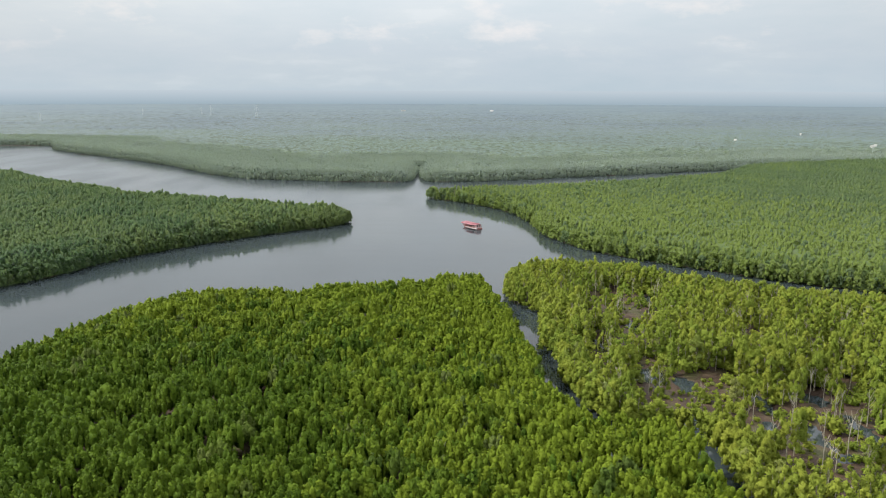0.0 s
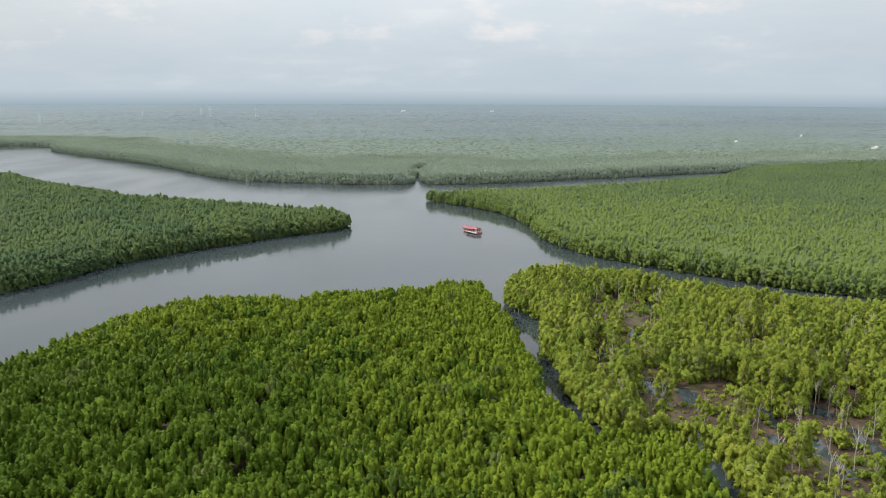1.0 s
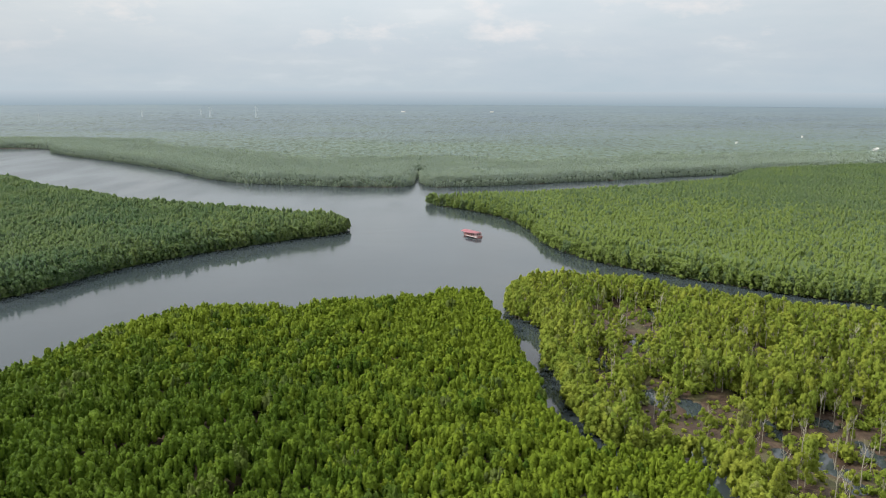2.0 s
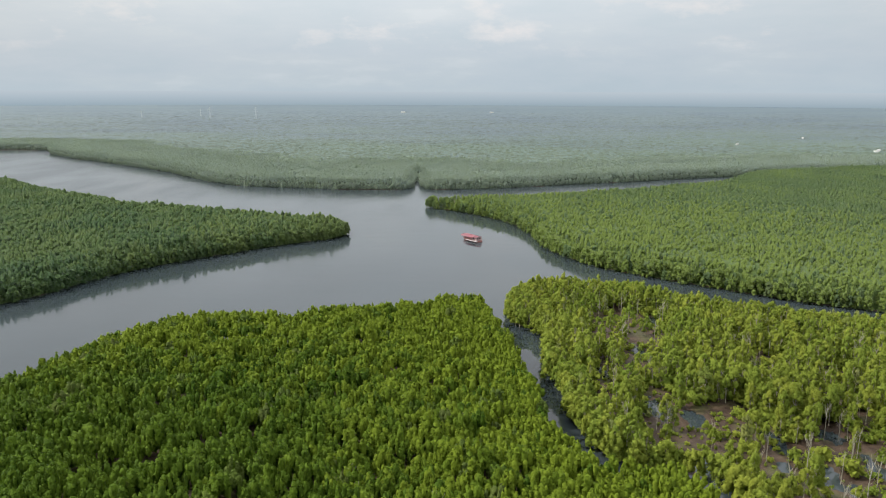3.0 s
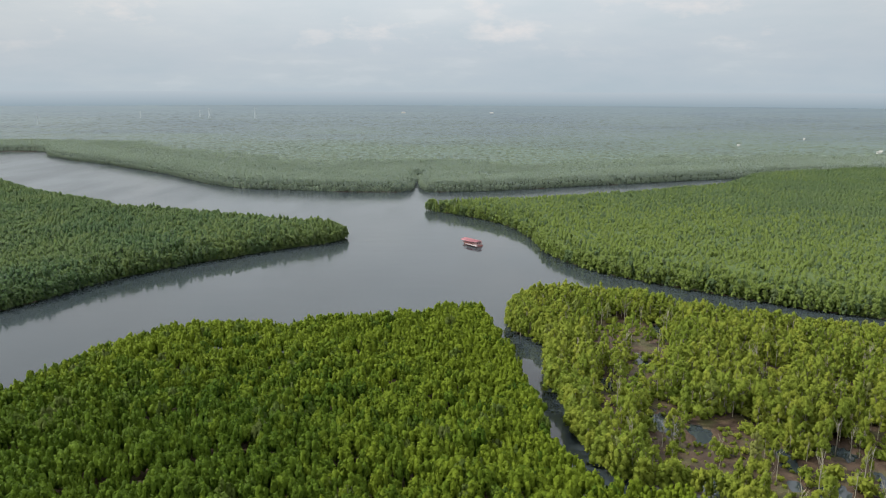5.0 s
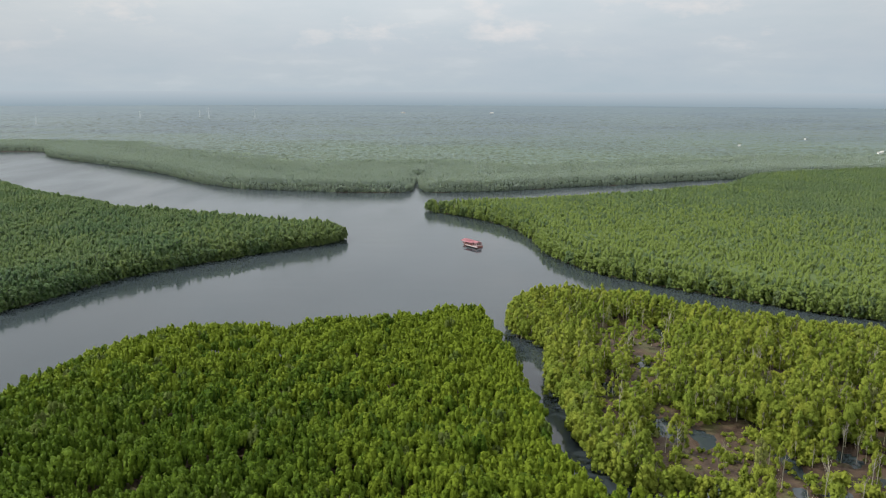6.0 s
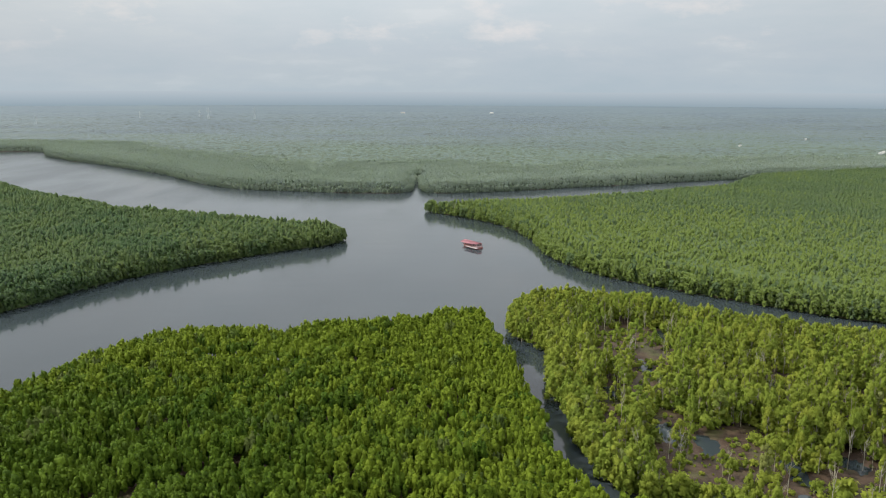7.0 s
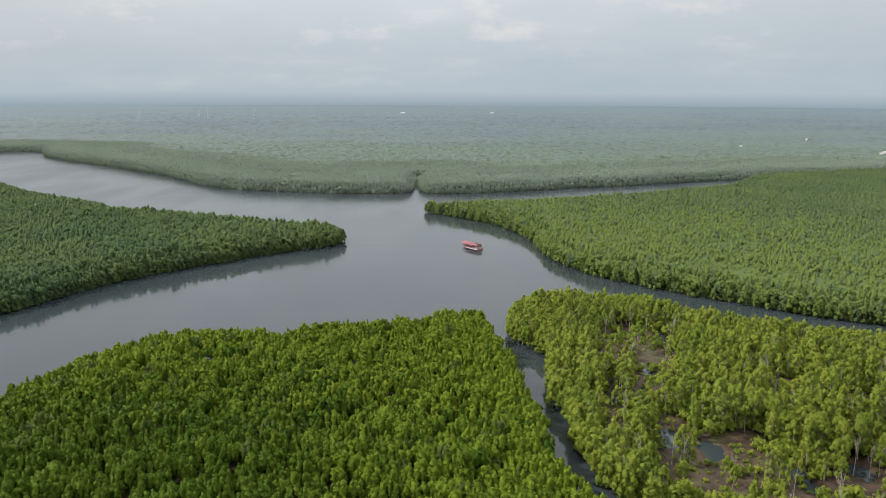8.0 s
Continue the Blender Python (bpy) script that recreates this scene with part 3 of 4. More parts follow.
for i in range(8):
    lobes = swamp_lobes(r2, 12) if i % 2 else spreading_lobes(r2, 12)
    swamp_own.append(crown_mesh(crown(lobes, 64, 0.28, r2, low=-0.8, rough=0.6, flat=0.6, whole=0.9, ruffle=0.45, body=0.88), LEAF_SWAMP_OWN))
    swamp_trunks.append(mesh_of("trunk", *stems(lobes, r2, 0.12, 0.6), BARK))



def swamp_cover(x, y):
    """How thickly the swamp is wooded: thin in the glades and just south of them, dense along its banks."""
    edge = np.clip(off_line(SWAMP, x, y) / 10, 0, 1)
    thin = np.clip(0.72 + 0.35 * wave(x, y, 9.0, 1.0), 0.4, 1.0)
    open_ = np.maximum(within_any(GLADES, x, y), np.maximum(within_any(GLADES, x * 1.055, y * 1.055), within_any(GLADES, x * 1.11, y * 1.11))) > -0.12
    return np.where(open_, 0.09, 1 - edge * (1 - thin))


x, y = scattered(22, 205, 112, 340, 3.05, lambda x, y: inside(SWAMP, x, y) & seen_from_air(x, y) & (off_line(SWAMP, x, y) > 0.5) & (off_line(CREEK, x, y, False) > 2.7)
                 & (pool_depth(x, y) < 0.05), r2)
ok = r2.random(len(x)) < swamp_cover(x, y)
x, y = x[ok], y[ok]
s = np.clip(0.93 + 0.12 * wave(x, y, 11.0) + r2.normal(0, 0.13, len(x)) * np.clip(off_line(SWAMP, x, y) / 14, 0.35, 1), 0.55, 1.35)
front = (y > 142) & (y < 215) & (x > 48) & (x < 115)
front &= np.cumsum(front) <= 300
sv, sf, sh, sn = stand(swamp_kinds, x[~front], y[~front], s[~front], np.random.default_rng(5))
tagged(new("swamp_forest", mesh_of("swamp_forest", sv, sf, LEAF_SWAMP, sh, normals=sn)), "open yellowish green swamp wood with gaps", "forest", kind="stuff")
tv, tf, th_, tn = stand(swamp_stems, x[~front], y[~front], s[~front], np.random.default_rng(5))
tagged(new("swamp_forest_trunks", mesh_of("swamp_forest_trunks", tv, tf, BARK)), "pale slender trunks of the swamp wood", "tree trunks", kind="stuff")
for k, (px, py, ps) in enumerate(zip(x[front], y[front], s[front])):
    tree = tagged(new("swamp_tree"), "slender swamp tree with pale trunk and loose green crown", "tree", "trees of the swamp")
    tree.matrix_world = pose(px, py, 0.2, r2.normal(0, 2), r2.normal(0, 2), r2.uniform(0, 360)) @ Matrix.Scale(ps, 4)
    part("trunk", swamp_trunks[k % 8], tree)
    part("crown", swamp_own[k % 8], tree)

along_bank(SWAMP, "creek_bank_trees", "bright leafy trees overhanging the creek and river edge", LEAF_SWAMP, lambda x, y: (y > 135) & (x < 230), r2)
along_bank(NEAR_LEFT, "mangrove_bank_trees", "leafy mangroves along the water's edge", LEAF_NEAR, lambda x, y: (y > 110) & (x > -180) & (x < 12), r2)

# --- bushes on the mud between the pools
bush_kinds = []
for i in range(6):
    lobes = [(r2.uniform(-0.7, 0.7), r2.uniform(-0.7, 0.7), r2.uniform(0.3, 1.0), r2.uniform(0.5, 0.9), r2.uniform(0.6, 1.2)) for _ in range(4)]
    bush_kinds.append(crown(lobes, 12, 0.4, r2, low=-0.2, sides=4, rings=2, ruffle=0.5, body=0.7))
bx, by = scattered(36, 200, 110, 325, 2.3, lambda x, y: inside(SWAMP, x, y) & seen_from_air(x, y) & (off_line(SWAMP, x, y) > 2) & (off_line(CREEK, x, y, False) > 3.0) & (pool_depth(x, y) < 0.35), r2)
ok = (r2.random(len(bx)) < np.where(within_any(GLADES, bx, by) > 0, 0.65, 0.5)) & (wave(bx, by, 6.0, 5.0) > -0.45)
bx, by = bx[ok], by[ok]
shade = (within_any(GLADES, bx, by) < 0) & (within_any(GLADES, bx * 1.05, by * 1.05) < 0) & (within_any(GLADES, bx * 1.10, by * 1.10) < 0)
forest("swamp_bushes", "low yellow-green bushes on wet mud", LEAF_SWAMP, bush_kinds, bx, by, np.where(shade, r2.uniform(1.0, 2.6, len(bx)), np.where(r2.random(len(bx)) < 0.15, r2.uniform(1.0, 1.7, len(bx)), r2.uniform(0.25, 0.9, len(bx)))), r2)

# --- island and right bank
r3 = np.random.default_rng(13)
mid_kinds = []
for i in range(8):
    lobes = [(a * 0.8, b * 0.8, c, q * 1.2, h) for a, b, c, q, h in mangrove_lobes(r3, 2, 11.0, 1.5)]
    mid_kinds.append(crown(lobes, 2, 0.8, r3, sides=4, rings=2, flat=1.1, whole=0.3))


def wood(poly, name, label, mat, box, gap, fringe_to, kinds=None, uneven=0.055, roof=8.9, warmth=None):
    """A stand over an outline: crowns over all of it and leafy trees down to the water along the visible shore."""
    x0, x1, y0, y1 = box
    px, py = scattered(x0, x1, y0, y1, gap, lambda x, y: inside(poly, x, y) & seen_from_air(x, y) & (off_line(poly, x, y) > 2.4), r3)
    ps = (1.0 + 0.07 * wave(px, py, 13.0) + r3.normal(0, uneven, len(px))) * np.clip(0.58 + off_line(poly, px, py) / 26, 0, 1)
    along_bank(poly, name.replace("forest", "edge_trees"), "leafy trees hanging over the water", mat, fringe_to, r3, 2.4, (0.5, 0.85), 1.8, wood_edge_kinds, 0.9, warmth)
    along_bank(poly, name.replace("forest", "edge_trees"), "leafy trees behind the water's edge", mat, fringe_to, r3, 3.6, (0.75, 1.0), 5.0, wood_edge_kinds, 1.0, warmth)
    # leaf-coloured sheet added under the crowns to lighten their dark gaps
    low = grid_mesh("gap_sheet", np.arange(x0, x1, 3.2), np.arange(y0, y1, 3.2),
                    lambda x, y: np.where(inside(poly, x, y) & seen_from_air(x, y), np.minimum(roof + 0.5 * wave(x, y, 2.6, 1.0), 0.7 * off_line(poly, x, y) - 2.4), -2.5), mat, hue=0.6)
    tagged(new("gap_sheet", low), "leaf-coloured sheet added beneath the tree tops to lighten the gaps", "forest", kind="stuff")
    return forest(name, label, mat, kinds or mid_kinds, px, py, ps, r3, None if warmth is None else warmth(px, py))


# leaves warm towards the tip: its sunlit look put into the hue
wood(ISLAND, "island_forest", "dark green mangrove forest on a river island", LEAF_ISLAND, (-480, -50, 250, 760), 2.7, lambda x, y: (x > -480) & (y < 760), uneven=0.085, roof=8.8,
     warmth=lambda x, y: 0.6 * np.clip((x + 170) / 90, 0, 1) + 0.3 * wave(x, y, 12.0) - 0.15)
# hue greys with distance to imitate haze; also cooler to the right
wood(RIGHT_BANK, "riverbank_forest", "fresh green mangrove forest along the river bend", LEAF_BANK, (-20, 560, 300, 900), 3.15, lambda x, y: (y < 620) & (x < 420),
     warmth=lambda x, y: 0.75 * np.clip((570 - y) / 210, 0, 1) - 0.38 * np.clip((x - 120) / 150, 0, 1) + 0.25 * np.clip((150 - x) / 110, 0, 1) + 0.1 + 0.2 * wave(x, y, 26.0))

far_edge_kinds = [crown([(a * 0.8, b * 0.8, c * 0.9, q * 1.2, h) for a, b, c, q, h in skirt_lobes(r3, 6, 9.0)], 2, 0.9, r3, sides=4, rings=2, flat=4.0) for _ in range(6)]

# --- far forest: crowns first, merging into one canopy towards the horizon
r4 = np.random.default_rng(14)
along_bank(FAR_SHORE, "far_bank_trees", "leafy trees along the far bank, paled to imitate haze", LEAF_FAR, lambda x, y: (y < 1300) & (np.abs(x) < 800), r4, 2.0, (0.45, 0.85), 1.4, far_edge_kinds, 0.9)
far_kinds = [crown([(0.0, 0.0, r4.uniform(7.2, 8.2), r4.uniform(0.95, 1.35), r4.uniform(2.3, 3.0))], 1, 1.0, r4, low=-0.1, sides=3, rings=2, flat=3.0) for _ in range(8)]


def far_stand(inner, outer, gap):
    """Slim crowns over a strip along the far bank, low at the water and rising inland."""
    def strip(x, y):
        d = off_line(FAR_SHORE, x, y)
        return inside(FAR_SHORE, x, y) & seen_from_air(x, y, 6) & (d > inner) & (d < outer)
    x, y = scattered(-760, 640, 690, 1300, gap, strip, r4)
    d = off_line(FAR_SHORE, x, y)
    rise = np.clip(0.62 + d / 30, 0, 1) * (1 - 0.22 * np.clip((d - 110) / 75, 0, 1))
    forest("far_forest", "green far bank forest with haze put into its colour", LEAF_FARWOOD, far_kinds, x, y, rise * (0.98 + 0.07 * wave(x, y, 30.0) + 0.05 * wave(x, y, 9.0, 2.0) + r4.normal(0, 0.05, len(x))), r4)


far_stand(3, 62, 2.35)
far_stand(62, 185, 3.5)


def crowns_of(x, y, cell):
    """A field of crowns: for each point how near it is to the middle of the nearest crown (0 to 1), and that crown's own number."""
    ix, iy = np.floor(x / cell), np.floor(y / cell)
    best, own = np.full(x.shape, 9.0), np.zeros(x.shape)
    for i in (-1, 0, 1):
        for j in (-1, 0, 1):
            cx, cy = ix + i, iy + j
            k = np.sin(cx * 127.1 + cy * 311.7) * 43758.5453
            k1 = k - np.floor(k)
            k = np.sin(cx * 269.5 + cy * 183.3) * 24634.6345
            k2 = k - np.floor(k)
            d = np.hypot(x / cell - cx - 0.15 - 0.7 * k1, y / cell - cy - 0.15 - 0.7 * k2)
            near = d < best
            best, own = np.where(near, d, best), np.where(near, (k1 * 7.3 + k2 * 3.1) % 1.0, own)
    return np.clip(1 - best, 0, 1), own


def canopy_height(x, y):
    """The roof of the forest, crown beside crown; sunk away where single trees stand or water runs."""
    d = shore(x, y)
    far = np.hypot(x, y)
    wooded = inside(FAR_SHORE, x, y) | ~seen_from_air(x, y, 5)
    c1, o1 = crowns_of(x, y, 6.5)
    c2, o2 = crowns_of(x, y, 15.0)
    k = np.clip((far - 1200) / 1300, 0, 1)
    lumps = (1 - k) * (c1 - 0.5) * (1.5 + 2.6 * o1) + k * (c2 - 0.5) * (3.0 + 4.0 * o2) + wave(x, y, 24.0, 3.0) * 0.9 + wave(x, y, 90.0, 1.0) * 1.2
    lumps = lumps * np.clip((4400 - far) / 2600, 0.0, 1)
    lumps = np.where(seen_from_air(x, y, 60), lumps, wave(x, y, 40.0) * 1.5 + wave(x, y, 120.0, 1.0) * 1.5)
    return np.where(wooded & (d > 1.5) & (far < 4750), np.minimum(8.4 + lumps - 0.8 * np.clip((185 - d) / 60, 0, 1) * seen_from_air(x, y, 5), 0.6 * d - 1.6), -2.0), np.where(k > 0.5, o2, o1)


def canopy_mesh():
    """Rings round the middle of the land, fine ahead and coarse elsewhere."""
    ring = [112.0]
    while ring[-1] < EDGE:
        ring.append(ring[-1] * (1.02 if ring[-1] < 660 else 1.0038 if ring[-1] < 1300 else 1.0055 if ring[-1] < 2200 else 1.008))
    ring[-1] = EDGE
    ring = np.array(ring)
    a = np.radians(np.concatenate((np.arange(-31.5, 31.5, 0.2), np.arange(31.5, 328.5, 3.0))))
    rr, aa = np.meshgrid(ring, a, indexing="ij")
    x, y = rr * np.sin(aa), rr * np.cos(aa)
    z, own = canopy_height(x.ravel(), y.ravel())
    v = np.stack((x.ravel(), y.ravel(), z), 1)
    i = np.arange(rr.size).reshape(rr.shape)
    nxt = np.roll(i, -1, 1)
    f = np.stack((i[:-1], i[1:], nxt[1:], nxt[:-1]), -1).reshape(-1, 4)
    f = f[(z[f] > 0).any(1)]
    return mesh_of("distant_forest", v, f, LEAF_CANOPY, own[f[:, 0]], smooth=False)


def canopy_material():
    m, t, out = material("distant_canopy")
    own = node(t, "ShaderNodeAttribute", attribute_name="hue").outputs["Fac"]
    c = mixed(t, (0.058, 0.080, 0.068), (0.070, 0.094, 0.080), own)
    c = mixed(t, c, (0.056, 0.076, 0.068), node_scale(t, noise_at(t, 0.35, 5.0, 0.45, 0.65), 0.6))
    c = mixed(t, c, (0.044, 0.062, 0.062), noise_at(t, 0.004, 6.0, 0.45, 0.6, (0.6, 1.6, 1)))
    near_green = mixed(t, (0.054, 0.082, 0.046), (0.064, 0.094, 0.052), own)     # greener nearby, turning blue-grey with distance: haze put into the colour
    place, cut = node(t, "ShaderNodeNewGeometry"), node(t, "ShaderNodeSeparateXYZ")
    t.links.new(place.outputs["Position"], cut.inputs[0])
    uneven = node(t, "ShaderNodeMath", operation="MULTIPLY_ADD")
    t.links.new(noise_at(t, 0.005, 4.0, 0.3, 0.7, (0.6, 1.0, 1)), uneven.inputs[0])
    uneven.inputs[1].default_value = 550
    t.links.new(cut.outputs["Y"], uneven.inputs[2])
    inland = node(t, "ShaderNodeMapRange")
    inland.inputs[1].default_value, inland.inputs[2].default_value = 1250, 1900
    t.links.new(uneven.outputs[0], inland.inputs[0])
    c = mixed(t, near_green, c, inland.outputs[0])
    p = node(t, "ShaderNodeBsdfPrincipled", Roughness=0.8)
    b = node(t, "ShaderNodeBump", Distance=2.0)
    relief = node(t, "ShaderNodeMapRange")
    relief.inputs[1].default_value, relief.inputs[2].default_value = 1200, 3000
    relief.inputs[3].default_value, relief.inputs[4].default_value = 0.7, 0.0
    t.links.new(cut.outputs["Y"], relief.inputs[0])
    t.links.new(relief.outputs[0], b.inputs["Strength"])
    t.links.new(noise_at(t, 0.22, 5.0, 0.2, 0.8), b.inputs["Height"])
    t.links.new(b.outputs[0], p.inputs["Normal"])
    # blue sheen, strongest at grazing angles: imitates haze over the distance
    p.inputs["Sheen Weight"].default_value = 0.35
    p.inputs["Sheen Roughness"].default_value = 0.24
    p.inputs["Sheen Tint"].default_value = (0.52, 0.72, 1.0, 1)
    t.links.new(c, p.inputs["Base Color"])
    t.links.new(p.outputs[0], out.inputs[0])
    return m


LEAF_CANOPY = canopy_material()


def canopy_behind(x, y):
    c1, o1 = crowns_of(x, y, 3.4)
    return np.where((shore(x, y) > 1.5) & (y < 111 + 2 * wave(x, y, 4.0)), 6.8 + (c1 - 0.3) * 1.2 + wave(x, y, 17.0) * 0.8, -2.5)


behind = new("forest_underfoot", grid_mesh("forest_underfoot", np.arange(-170, 171, 1.7), np.arange(-110, 119, 1.7), canopy_behind, LEAF_NEAR, True))
tagged(behind, "closed green mangrove canopy", "forest", kind="stuff")
r5 = np.random.default_rng(15)
under_kinds = [crown([(p * 1.1, q * 1.1, h, w * 1.25, u) for p, q, h, w, u in mangrove_lobes(r5, 5, 10.5)], 9, 0.55, r5, low=-0.1, rings=2, flat=0.3, ruffle=0.4) for _ in range(5)]
x, y = scattered(-38, 38, -24, 108, 3.2, lambda x, y: shore(x, y) > 2, r5)
ox, oy = scattered(-95, 95, -70, 108, 5.4, lambda x, y: (shore(x, y) > 2) & ((np.abs(x) > 38) | (y < -24)), r5)
x, y = np.concatenate((x, ox)), np.concatenate((y, oy))
forest("mangrove_forest", "bright green tufted mangrove crowns", LEAF_NEAR, under_kinds, x, y, 1.0 + r5.normal(0, 0.07, len(x)), r5)
tagged(new("distant_forest", canopy_mesh()), "lowland forest with haze painted in as blue-green", "forest", kind="stuff")


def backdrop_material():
    """Glowing gradient that stands in for haze over land too far away to be told apart."""
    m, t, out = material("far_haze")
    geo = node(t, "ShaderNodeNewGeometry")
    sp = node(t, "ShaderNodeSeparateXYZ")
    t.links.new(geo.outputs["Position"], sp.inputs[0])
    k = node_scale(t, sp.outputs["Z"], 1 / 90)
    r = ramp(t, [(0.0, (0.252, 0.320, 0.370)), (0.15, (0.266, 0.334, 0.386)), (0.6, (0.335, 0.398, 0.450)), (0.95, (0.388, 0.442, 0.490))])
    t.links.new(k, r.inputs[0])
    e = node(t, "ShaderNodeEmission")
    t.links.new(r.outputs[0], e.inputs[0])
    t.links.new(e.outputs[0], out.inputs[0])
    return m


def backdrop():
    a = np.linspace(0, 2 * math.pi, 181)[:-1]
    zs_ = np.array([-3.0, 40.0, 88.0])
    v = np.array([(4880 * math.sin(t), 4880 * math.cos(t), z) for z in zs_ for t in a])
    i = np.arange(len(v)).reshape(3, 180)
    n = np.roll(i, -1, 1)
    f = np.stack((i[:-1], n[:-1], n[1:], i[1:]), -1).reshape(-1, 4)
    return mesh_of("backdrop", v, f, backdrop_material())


tagged(new("backdrop", backdrop()), "glowing backdrop that stands in for pale blue haze over the far lowland", "horizon", kind="structure")

# --- darker groves of tall trees on the far side
for cx, cy, rx, ry, n in ((72, 850, 48, 22, 26), (292, 1010, 70, 26, 34), (160, 915, 40, 18, 14), (-60, 1150, 90, 30, 22), (-420, 1080, 70, 25, 20)):
    a, d = r4.uniform(0, 6.28, n), np.sqrt(r4.random(n))
    forest("tall_grove", "dark grove of tall trees rising over the forest", LEAF_GROVE, far_edge_kinds, cx + rx * d * np.cos(a), cy + ry * d * np.sin(a), r4.uniform(1.0, 1.35, n), r4)


# --- leafless trees
def dead_tree(k):
    r = np.random.default_rng(40 + k)
    h = r.uniform(7.5, 9.5)
    tree = tagged(new("dead_tree"), "bare pale grey dead tree with thin upward branches", "tree", "dead trees")
    part("trunk", mesh_of("trunk", *tube([(0, 0, -0.5), (0.1, 0, h * 0.4), (r.normal(0, 0.2), r.normal(0, 0.2), h * 0.75), (r.normal(0, 0.4), r.normal(0, 0.4), h)], [0.11, 0.085, 0.055, 0.015], 6), DEADWOOD), tree)
    for i in range(9):
        a, z0, ln = r.uniform(0, 6.28), h * r.uniform(0.35, 0.8), r.uniform(1.2, 2.6)
        c, n = math.cos(a), math.sin(a)
        part("branch", mesh_of("branch", *tube([(0.1, 0, z0), (c * ln * 0.35, n * ln * 0.35, z0 + ln * 0.5), (c * ln * 0.6, n * ln * 0.6, z0 + ln * 1.15)], [0.045, 0.034, 0.010], 4), DEADWOOD), tree)
    return tree


snags = [dead_tree(k) for k in range(4)]
SNAG_SPOTS = [(-65, 223), (-18, 156), (-1, 144), (-71, 126), (-16, 149), (73, 158), (102, 299), (91, 298), (95, 220), (135, 237), (80, 146), (89, 148), (79, 133), (96, 243), (111, 220), (81, 285), (96, 176), (84, 253), (62, 308), (76, 319), (8.5, 567)]
r6 = np.random.default_rng(16)
sx, sy = scattered(44, 150, 150, 315, 9.0, lambda x, y: inside(SWAMP, x, y) & (off_line(SWAMP, x, y) > 6) & (r6.random(x.shape) < 0.32), r6)
SNAG_SPOTS += list(zip(sx.tolist(), sy.tolist()))
for k, (px, py) in enumerate(SNAG_SPOTS):
    spot = pose(px, py, 0.2, 0, 0, 47 * k) @ Matrix.Scale(0.9 + 0.25 * (k * 0.37 % 1) + (0.12 if px < 10 else -0.1), 4)
    if k < 4:
        snags[k].matrix_world = spot
    else:
        copy_thing(snags[k % 4], spot)

# ---------------------------------------------------------------- the excursion boat
RED = plain("faded_red_roof_sheet", (0.38, 0.15, 0.18), (0.45, 0.22, 0.245), 0.9, 0.55, bump=0.2)
PINK = plain("pale_painted_boards", (0.42, 0.26, 0.26), (0.50, 0.37, 0.36), 1.2, 0.6)
HULL = plain("red_brown_hull_paint", (0.30, 0.10, 0.09), (0.40, 0.19, 0.17), 0.8, 0.5)
DECK = plain("weathered_grey_deck", (0.26, 0.23, 0.23), (0.38, 0.34, 0.33), 1.5, 0.8)
DARK = plain("dark_window", (0.03, 0.03, 0.035), (0.05, 0.045, 0.05), 1.0, 0.2)
WHITE = plain("white_paint", (0.75, 0.75, 0.74), (0.62, 0.62, 0.60), 0.7, 0.6)
STEEL = plain("pale_grey_steel_paint", (0.60, 0.65, 0.68), (0.50, 0.55, 0.58), 0.5, 0.6)


def box_bm(x0, x1, y0, y1, z0, z1, bevel=0.03):
    bm = bmesh.new()
    bmesh.ops.create_cube(bm, size=1.0)
    for v in bm.verts:
        v.co = Vector(((x0 + x1) / 2 + v.co.x * (x1 - x0), (y0 + y1) / 2 + v.co.y * (y1 - y0), (z0 + z1) / 2 + v.co.z * (z1 - z0)))
    if bevel:
        bmesh.ops.bevel(bm, geom=bm.edges[:], offset=bevel, segments=1, affect="EDGES")
    return bm


def hull_mesh(length, beam, depth, mat):
    """A wooden hull: rounded sections, a raking bow, a flat stern."""
    v, n, k = [], 17, 9
    for i in range(n):
        u = i / (n - 1)
        w = beam / 2 * min(1.0, (u / 0.30 + 0.06) ** 0.6) * (1 - 0.12 * max(0, u - 0.8) / 0.2)
        lift = 0.9 * max(0, 0.35 - u) ** 2 / 0.1225
        for j in range(k):
            a = math.pi * j / (k - 1)
            v.append((-length / 2 + u * length - 0.6 * (1 - abs(math.cos(a))) * -(u < 0.05), -w * math.copysign(abs(math.cos(a)) ** 0.6, math.cos(a)), depth - (depth + 0.5) * math.sin(a) ** 0.7 + lift))
    i = np.arange(n * k).reshape(n, k)
    f = np.stack((i[:-1, :-1], i[1:, :-1], i[1:, 1:], i[:-1, 1:]), -1).reshape(-1, 4)
    cap = [(i[-1, j], i[-1, j + 1], i[-1, k - 2 - j], i[-1, k - 1 - j]) for j in range(k // 2)]
    return mesh_of("hull", np.array(v), np.concatenate((f, np.array(cap))), mat)


def gable_roof(x0, x1, half, eave, rise, mat, thick=0.12, sag=0.0):
    """A thick roof sheet with a rounded ridge and overhanging eaves."""
    bm = bmesh.new()
    rows_ = []
    for i in range(9):
        x = x0 + (x1 - x0) * i / 8
        row = []
        for j in range(9):
            q = j / 4 - 1
            row.append(bm.verts.new((x, q * half, eave + rise * (1 - abs(q) ** 1.5) - sag * math.sin(math.pi * i / 8))))
        rows_.append(row)
    for a, b in zip(rows_, rows_[1:]):
        for j in range(8):
            bm.faces.new((a[j], b[j], b[j + 1], a[j + 1]))
    bmesh.ops.solidify(bm, geom=bm.faces[:], thickness=thick)
    return bm_mesh("roof", bm, mat)


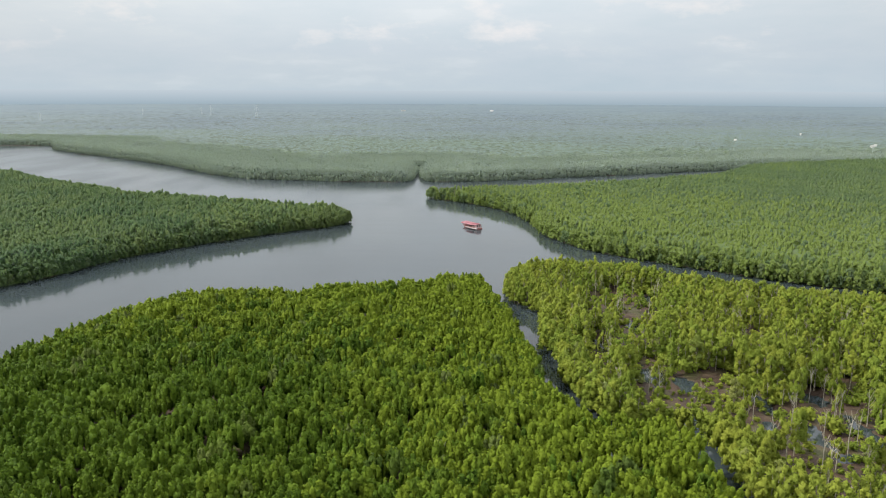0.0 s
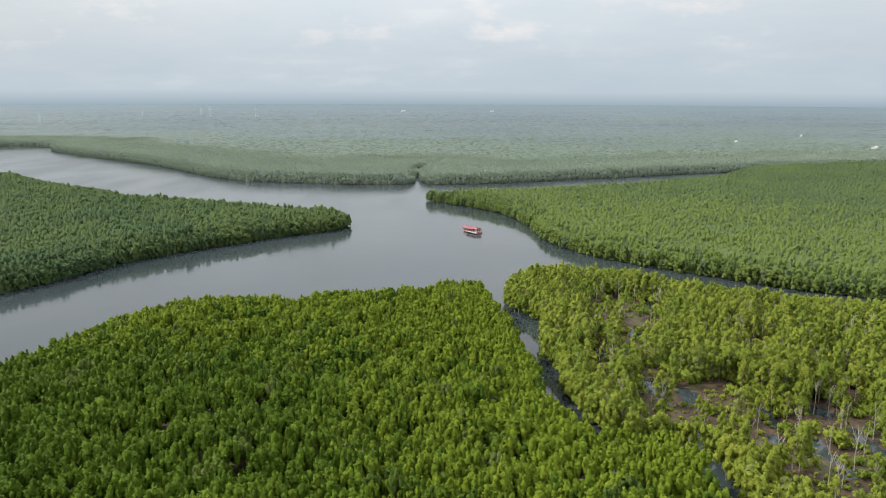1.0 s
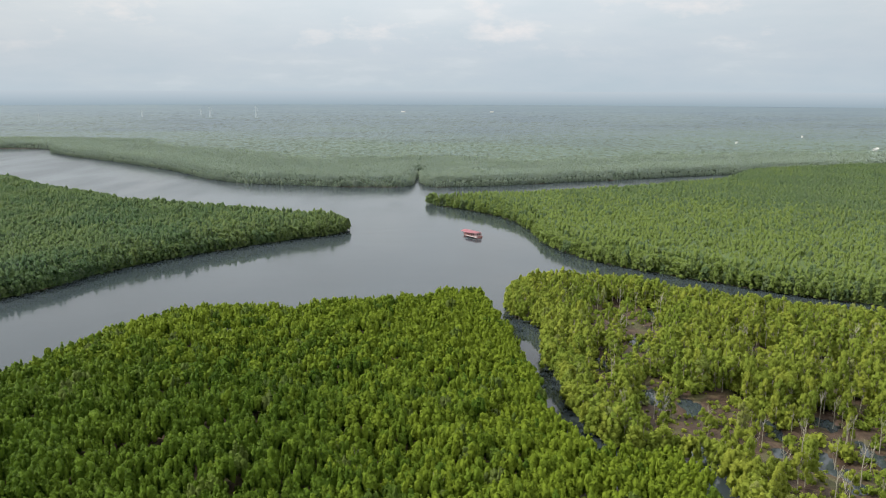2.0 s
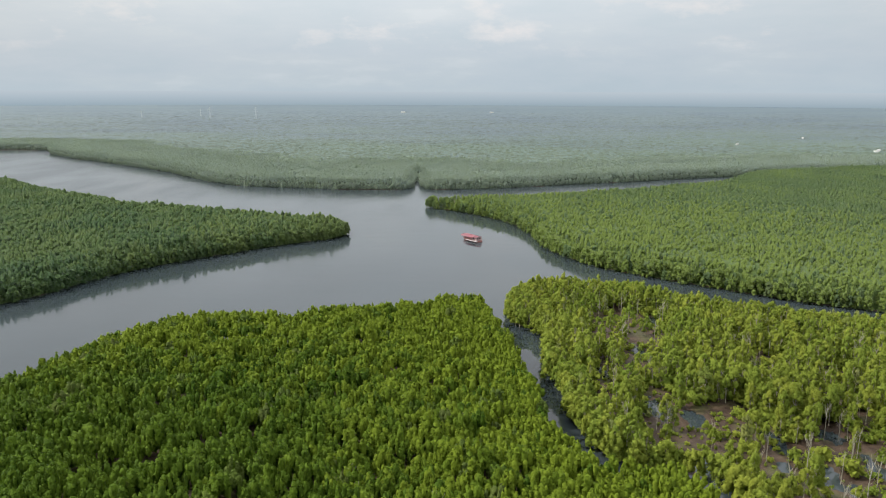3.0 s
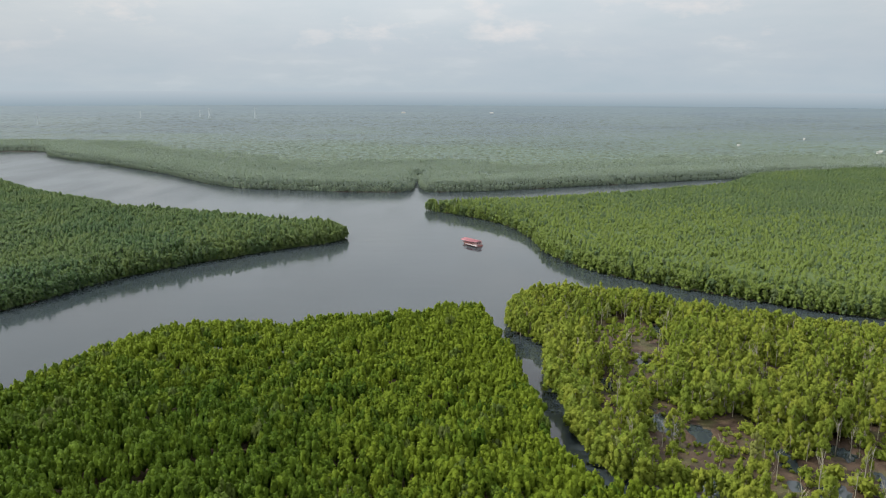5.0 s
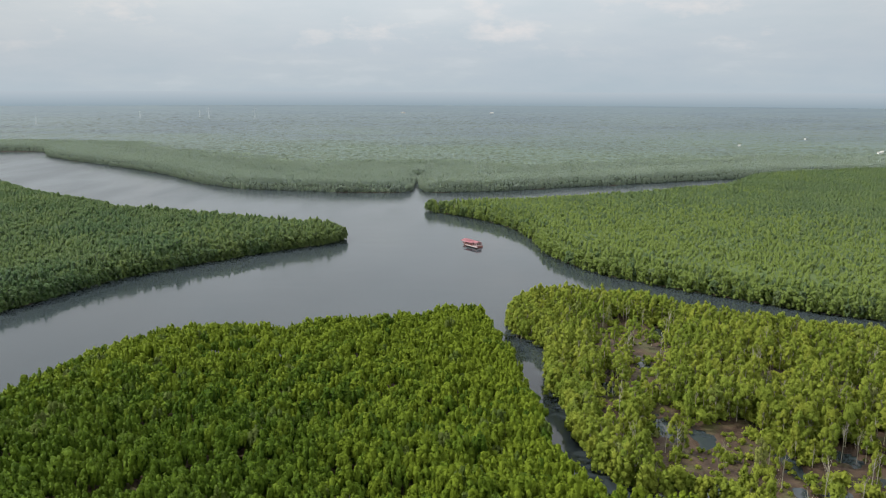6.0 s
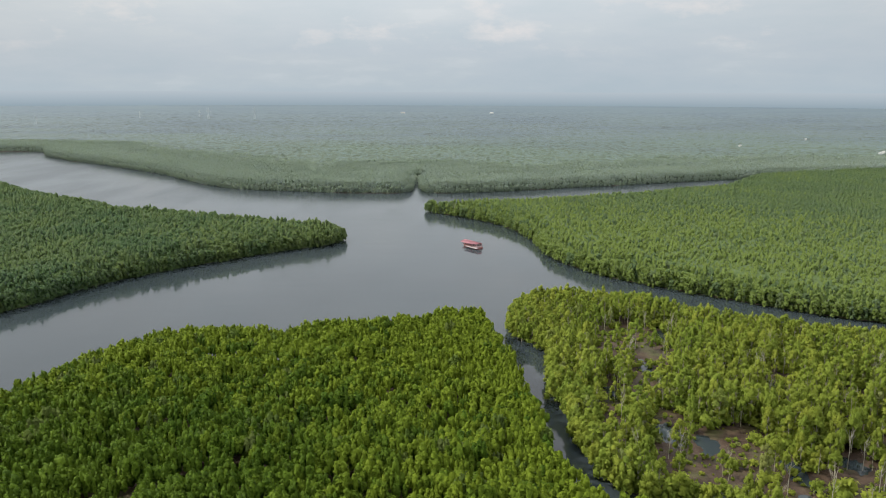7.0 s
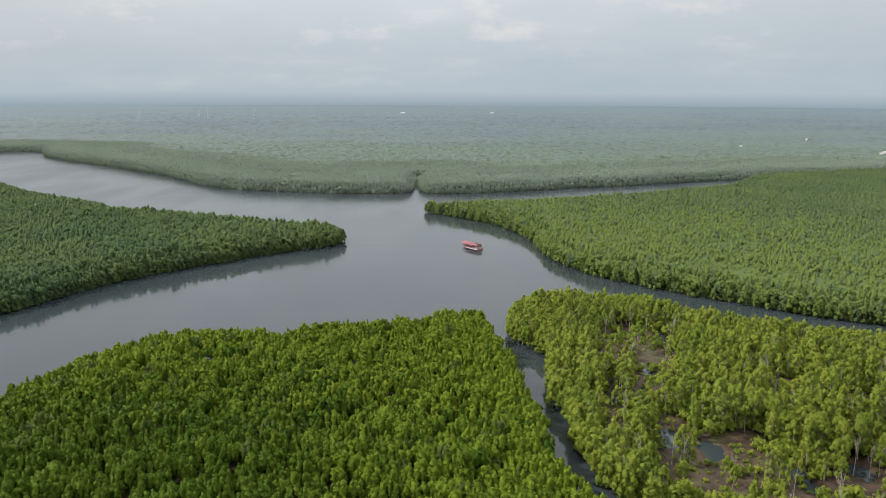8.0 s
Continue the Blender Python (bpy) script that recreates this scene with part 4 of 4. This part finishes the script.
boat = tagged(new("excursion_boat"), "red-roofed wooden excursion boat moored on the river", "boat")
boat.matrix_world = pose(17.3, 456.5, 0.0, 0, 0, -54)
part("hull", hull_mesh(14.5, 5.4, 0.85, HULL), boat, "red-brown painted hull")
part("deck", bm_mesh("deck", box_bm(-4.6, 7.3, -2.4, 2.4, 0.80, 0.95), DECK), boat)
part("side_platform", bm_mesh("side_platform", box_bm(-1.5, 9.0, -4.1, -2.45, 0.55, 0.78), DECK), boat, "pale grey side platform")
part("roof", gable_roof(-6.6, 4.4, 3.5, 2.5, 0.8, RED, sag=0.08), boat, "faded red roof sheet")
cabin = part("cabin", bm_mesh("cabin", box_bm(3.6, 6.6, -2.1, 2.1, 0.95, 2.65), PINK), boat, "pale pink cabin")
for wx_ in (4.35, 5.75):
    part("window", bm_mesh("window", box_bm(wx_ - 0.42, wx_ + 0.42, -2.16, -2.08, 1.5, 2.3, 0.02), DARK), cabin, "dark window opening")
for wy_ in (-0.8, 0.8):
    part("window", bm_mesh("window", box_bm(6.57, 6.66, wy_ - 0.45, wy_ + 0.45, 1.5, 2.3, 0.02), DARK), cabin, "dark window opening")
part("cabin_roof", gable_roof(3.2, 7.0, 2.6, 2.68, 0.5, RED, 0.1), boat, "red cabin roof")
post = bm_mesh("post", box_bm(-0.06, 0.06, -0.06, 0.06, 0.9, 2.62, 0.015), PINK)
for px in (-5.6, -3.7, -1.8, 0.1, 2.0, 3.4):
    for py in (-2.35, 2.35):
        o = part("post", post, boat)
        o.location = (px, py, 0)
for py in (-2.35, 2.35):
    part("rail", bm_mesh("rail", box_bm(-5.6, 3.4, py - 0.05, py + 0.05, 1.50, 1.60, 0.015), PINK), boat)
    part("railing_board", bm_mesh("railing_board", box_bm(-5.6, 3.4, py - 0.03, py + 0.03, 0.97, 1.35, 0.01), HULL), boat)
for px in (-4.2, -2.4, -0.6, 1.2):
    part("bench", bm_mesh("bench", box_bm(px - 0.3, px + 0.3, -1.3, 1.3, 0.95, 1.42, 0.03), DECK), boat)

log = tagged(new("driftwood"), "dark waterlogged driftwood floating on the river", "driftwood")
log.matrix_world = pose(-45, 467, 0.0, 0, 0, 20)
part("stem", mesh_of("stem", *tube([(-1.3, 0, 0.02), (-0.4, 0.1, 0.10), (0.5, 0.0, 0.08), (1.3, 0.15, 0.25)], [0.08, 0.17, 0.15, 0.05], 8), BARK_DARK), log)
part("branch", mesh_of("branch", *tube([(0.3, 0.0, 0.1), (0.5, 0.2, 0.45), (0.55, 0.35, 0.7)], [0.08, 0.06, 0.02], 6), BARK_DARK), log)

# ---------------------------------------------------------------- pylons and roofs in the distance


def strut(a, b, q=0.14):
    """A straight square bar from a to b."""
    a, b = Vector(a), Vector(b)
    bm = bmesh.new()
    bmesh.ops.create_cube(bm, size=1.0)
    turn = (b - a).to_track_quat("Z", "Y").to_matrix().to_4x4()
    bmesh.ops.transform(bm, matrix=Matrix.Translation((a + b) / 2) @ turn @ Matrix.Diagonal((2 * q, 2 * q, (b - a).length, 1)), verts=bm.verts)
    return bm


def bars(name, pairs, mat, q):
    whole = bmesh.new()
    for a, b in pairs:
        bm = strut(a, b, q)
        tmp = bpy.data.meshes.new("bar")
        bm.to_mesh(tmp)
        bm.free()
        whole.from_mesh(tmp)
        bpy.data.meshes.remove(tmp)
    return bm_mesh(name, whole, mat)


def pylon():
    tower = tagged(new("power_pylon"), "pale steel lattice power pylon above the forest", "pylon", "pylons of the power line")
    half = lambda z: 3.6 - 2.9 * min(z, 30) / 30
    for sx in (-1, 1):
        for sy in (-1, 1):
            part("leg", bars("leg", [((sx * half(z), sy * half(z), z), (sx * half(z + 10), sy * half(z + 10), z + 10)) for z in (0, 10, 20)] + [((sx * 0.7, sy * 0.7, 30), (0, 0, 42))], STEEL, 0.20), tower)
    for z in (0, 6, 12, 18, 24):
        h0, h1 = half(z), half(z + 6)
        part("bracing", bars("bracing", [p for s_ in (-1, 1) for p in (((-h0, s_ * h0, z), (h1, s_ * h1, z + 6)), ((h0, s_ * h0, z), (-h1, s_ * h1, z + 6)),
             ((s_ * h0, -h0, z), (s_ * h1, h1, z + 6)), ((s_ * h0, h0, z), (s_ * h1, -h1, z + 6)))], STEEL, 0.11), tower)
    for z, w in ((29, 6.5), (33.5, 5.2), (38, 4.0)):
        part("crossarm", bars("crossarm", [((-w, 0, z), (w, 0, z)), ((-w, 0, z), (0, 0, z + 2)), ((w, 0, z), (0, 0, z + 2))], STEEL, 0.16), tower)
    return tower


first = pylon()
first.matrix_world = pose(-552, 2300, 0, 0, 0, 20)
for px, py, k in ((-690, 2310, 0.98), (-900, 2330, 0.72), (-770, 2480, 0.75), (-985, 1900, 0.70)):
    copy_thing(first, pose(px, py, 0, 0, 0, 20) @ Matrix.Scale(k, 4))


def shed(x, y, w, d, h, turn):
    house = tagged(new("shed"), "white-roofed building among the trees", "building", "buildings in the forest")
    house.matrix_world = pose(x, y, 0, 0, 0, turn)
    part("wall", bm_mesh("wall", box_bm(-w / 2, w / 2, -d / 2, d / 2, 0, h - 1.5, 0.05), WHITE), house)
    part("roof", gable_roof(-w / 2 - 0.5, w / 2 + 0.5, d / 2 + 0.6, h - 1.5, 1.8, WHITE, 0.2), house, "white sheet roof")


for place in ((-152, 2960, 15, 8, 13.5, 10), (183, 2960, 13, 7, 13.5, -15), (449, 1190, 3.0, 2.4, 10.8, 25), (620, 1345, 2.0, 2.0, 12.0, 0), (578, 1040, 4.5, 3, 11.5, 10), (588, 1052, 3, 3, 12, -20)):
    shed(*place)
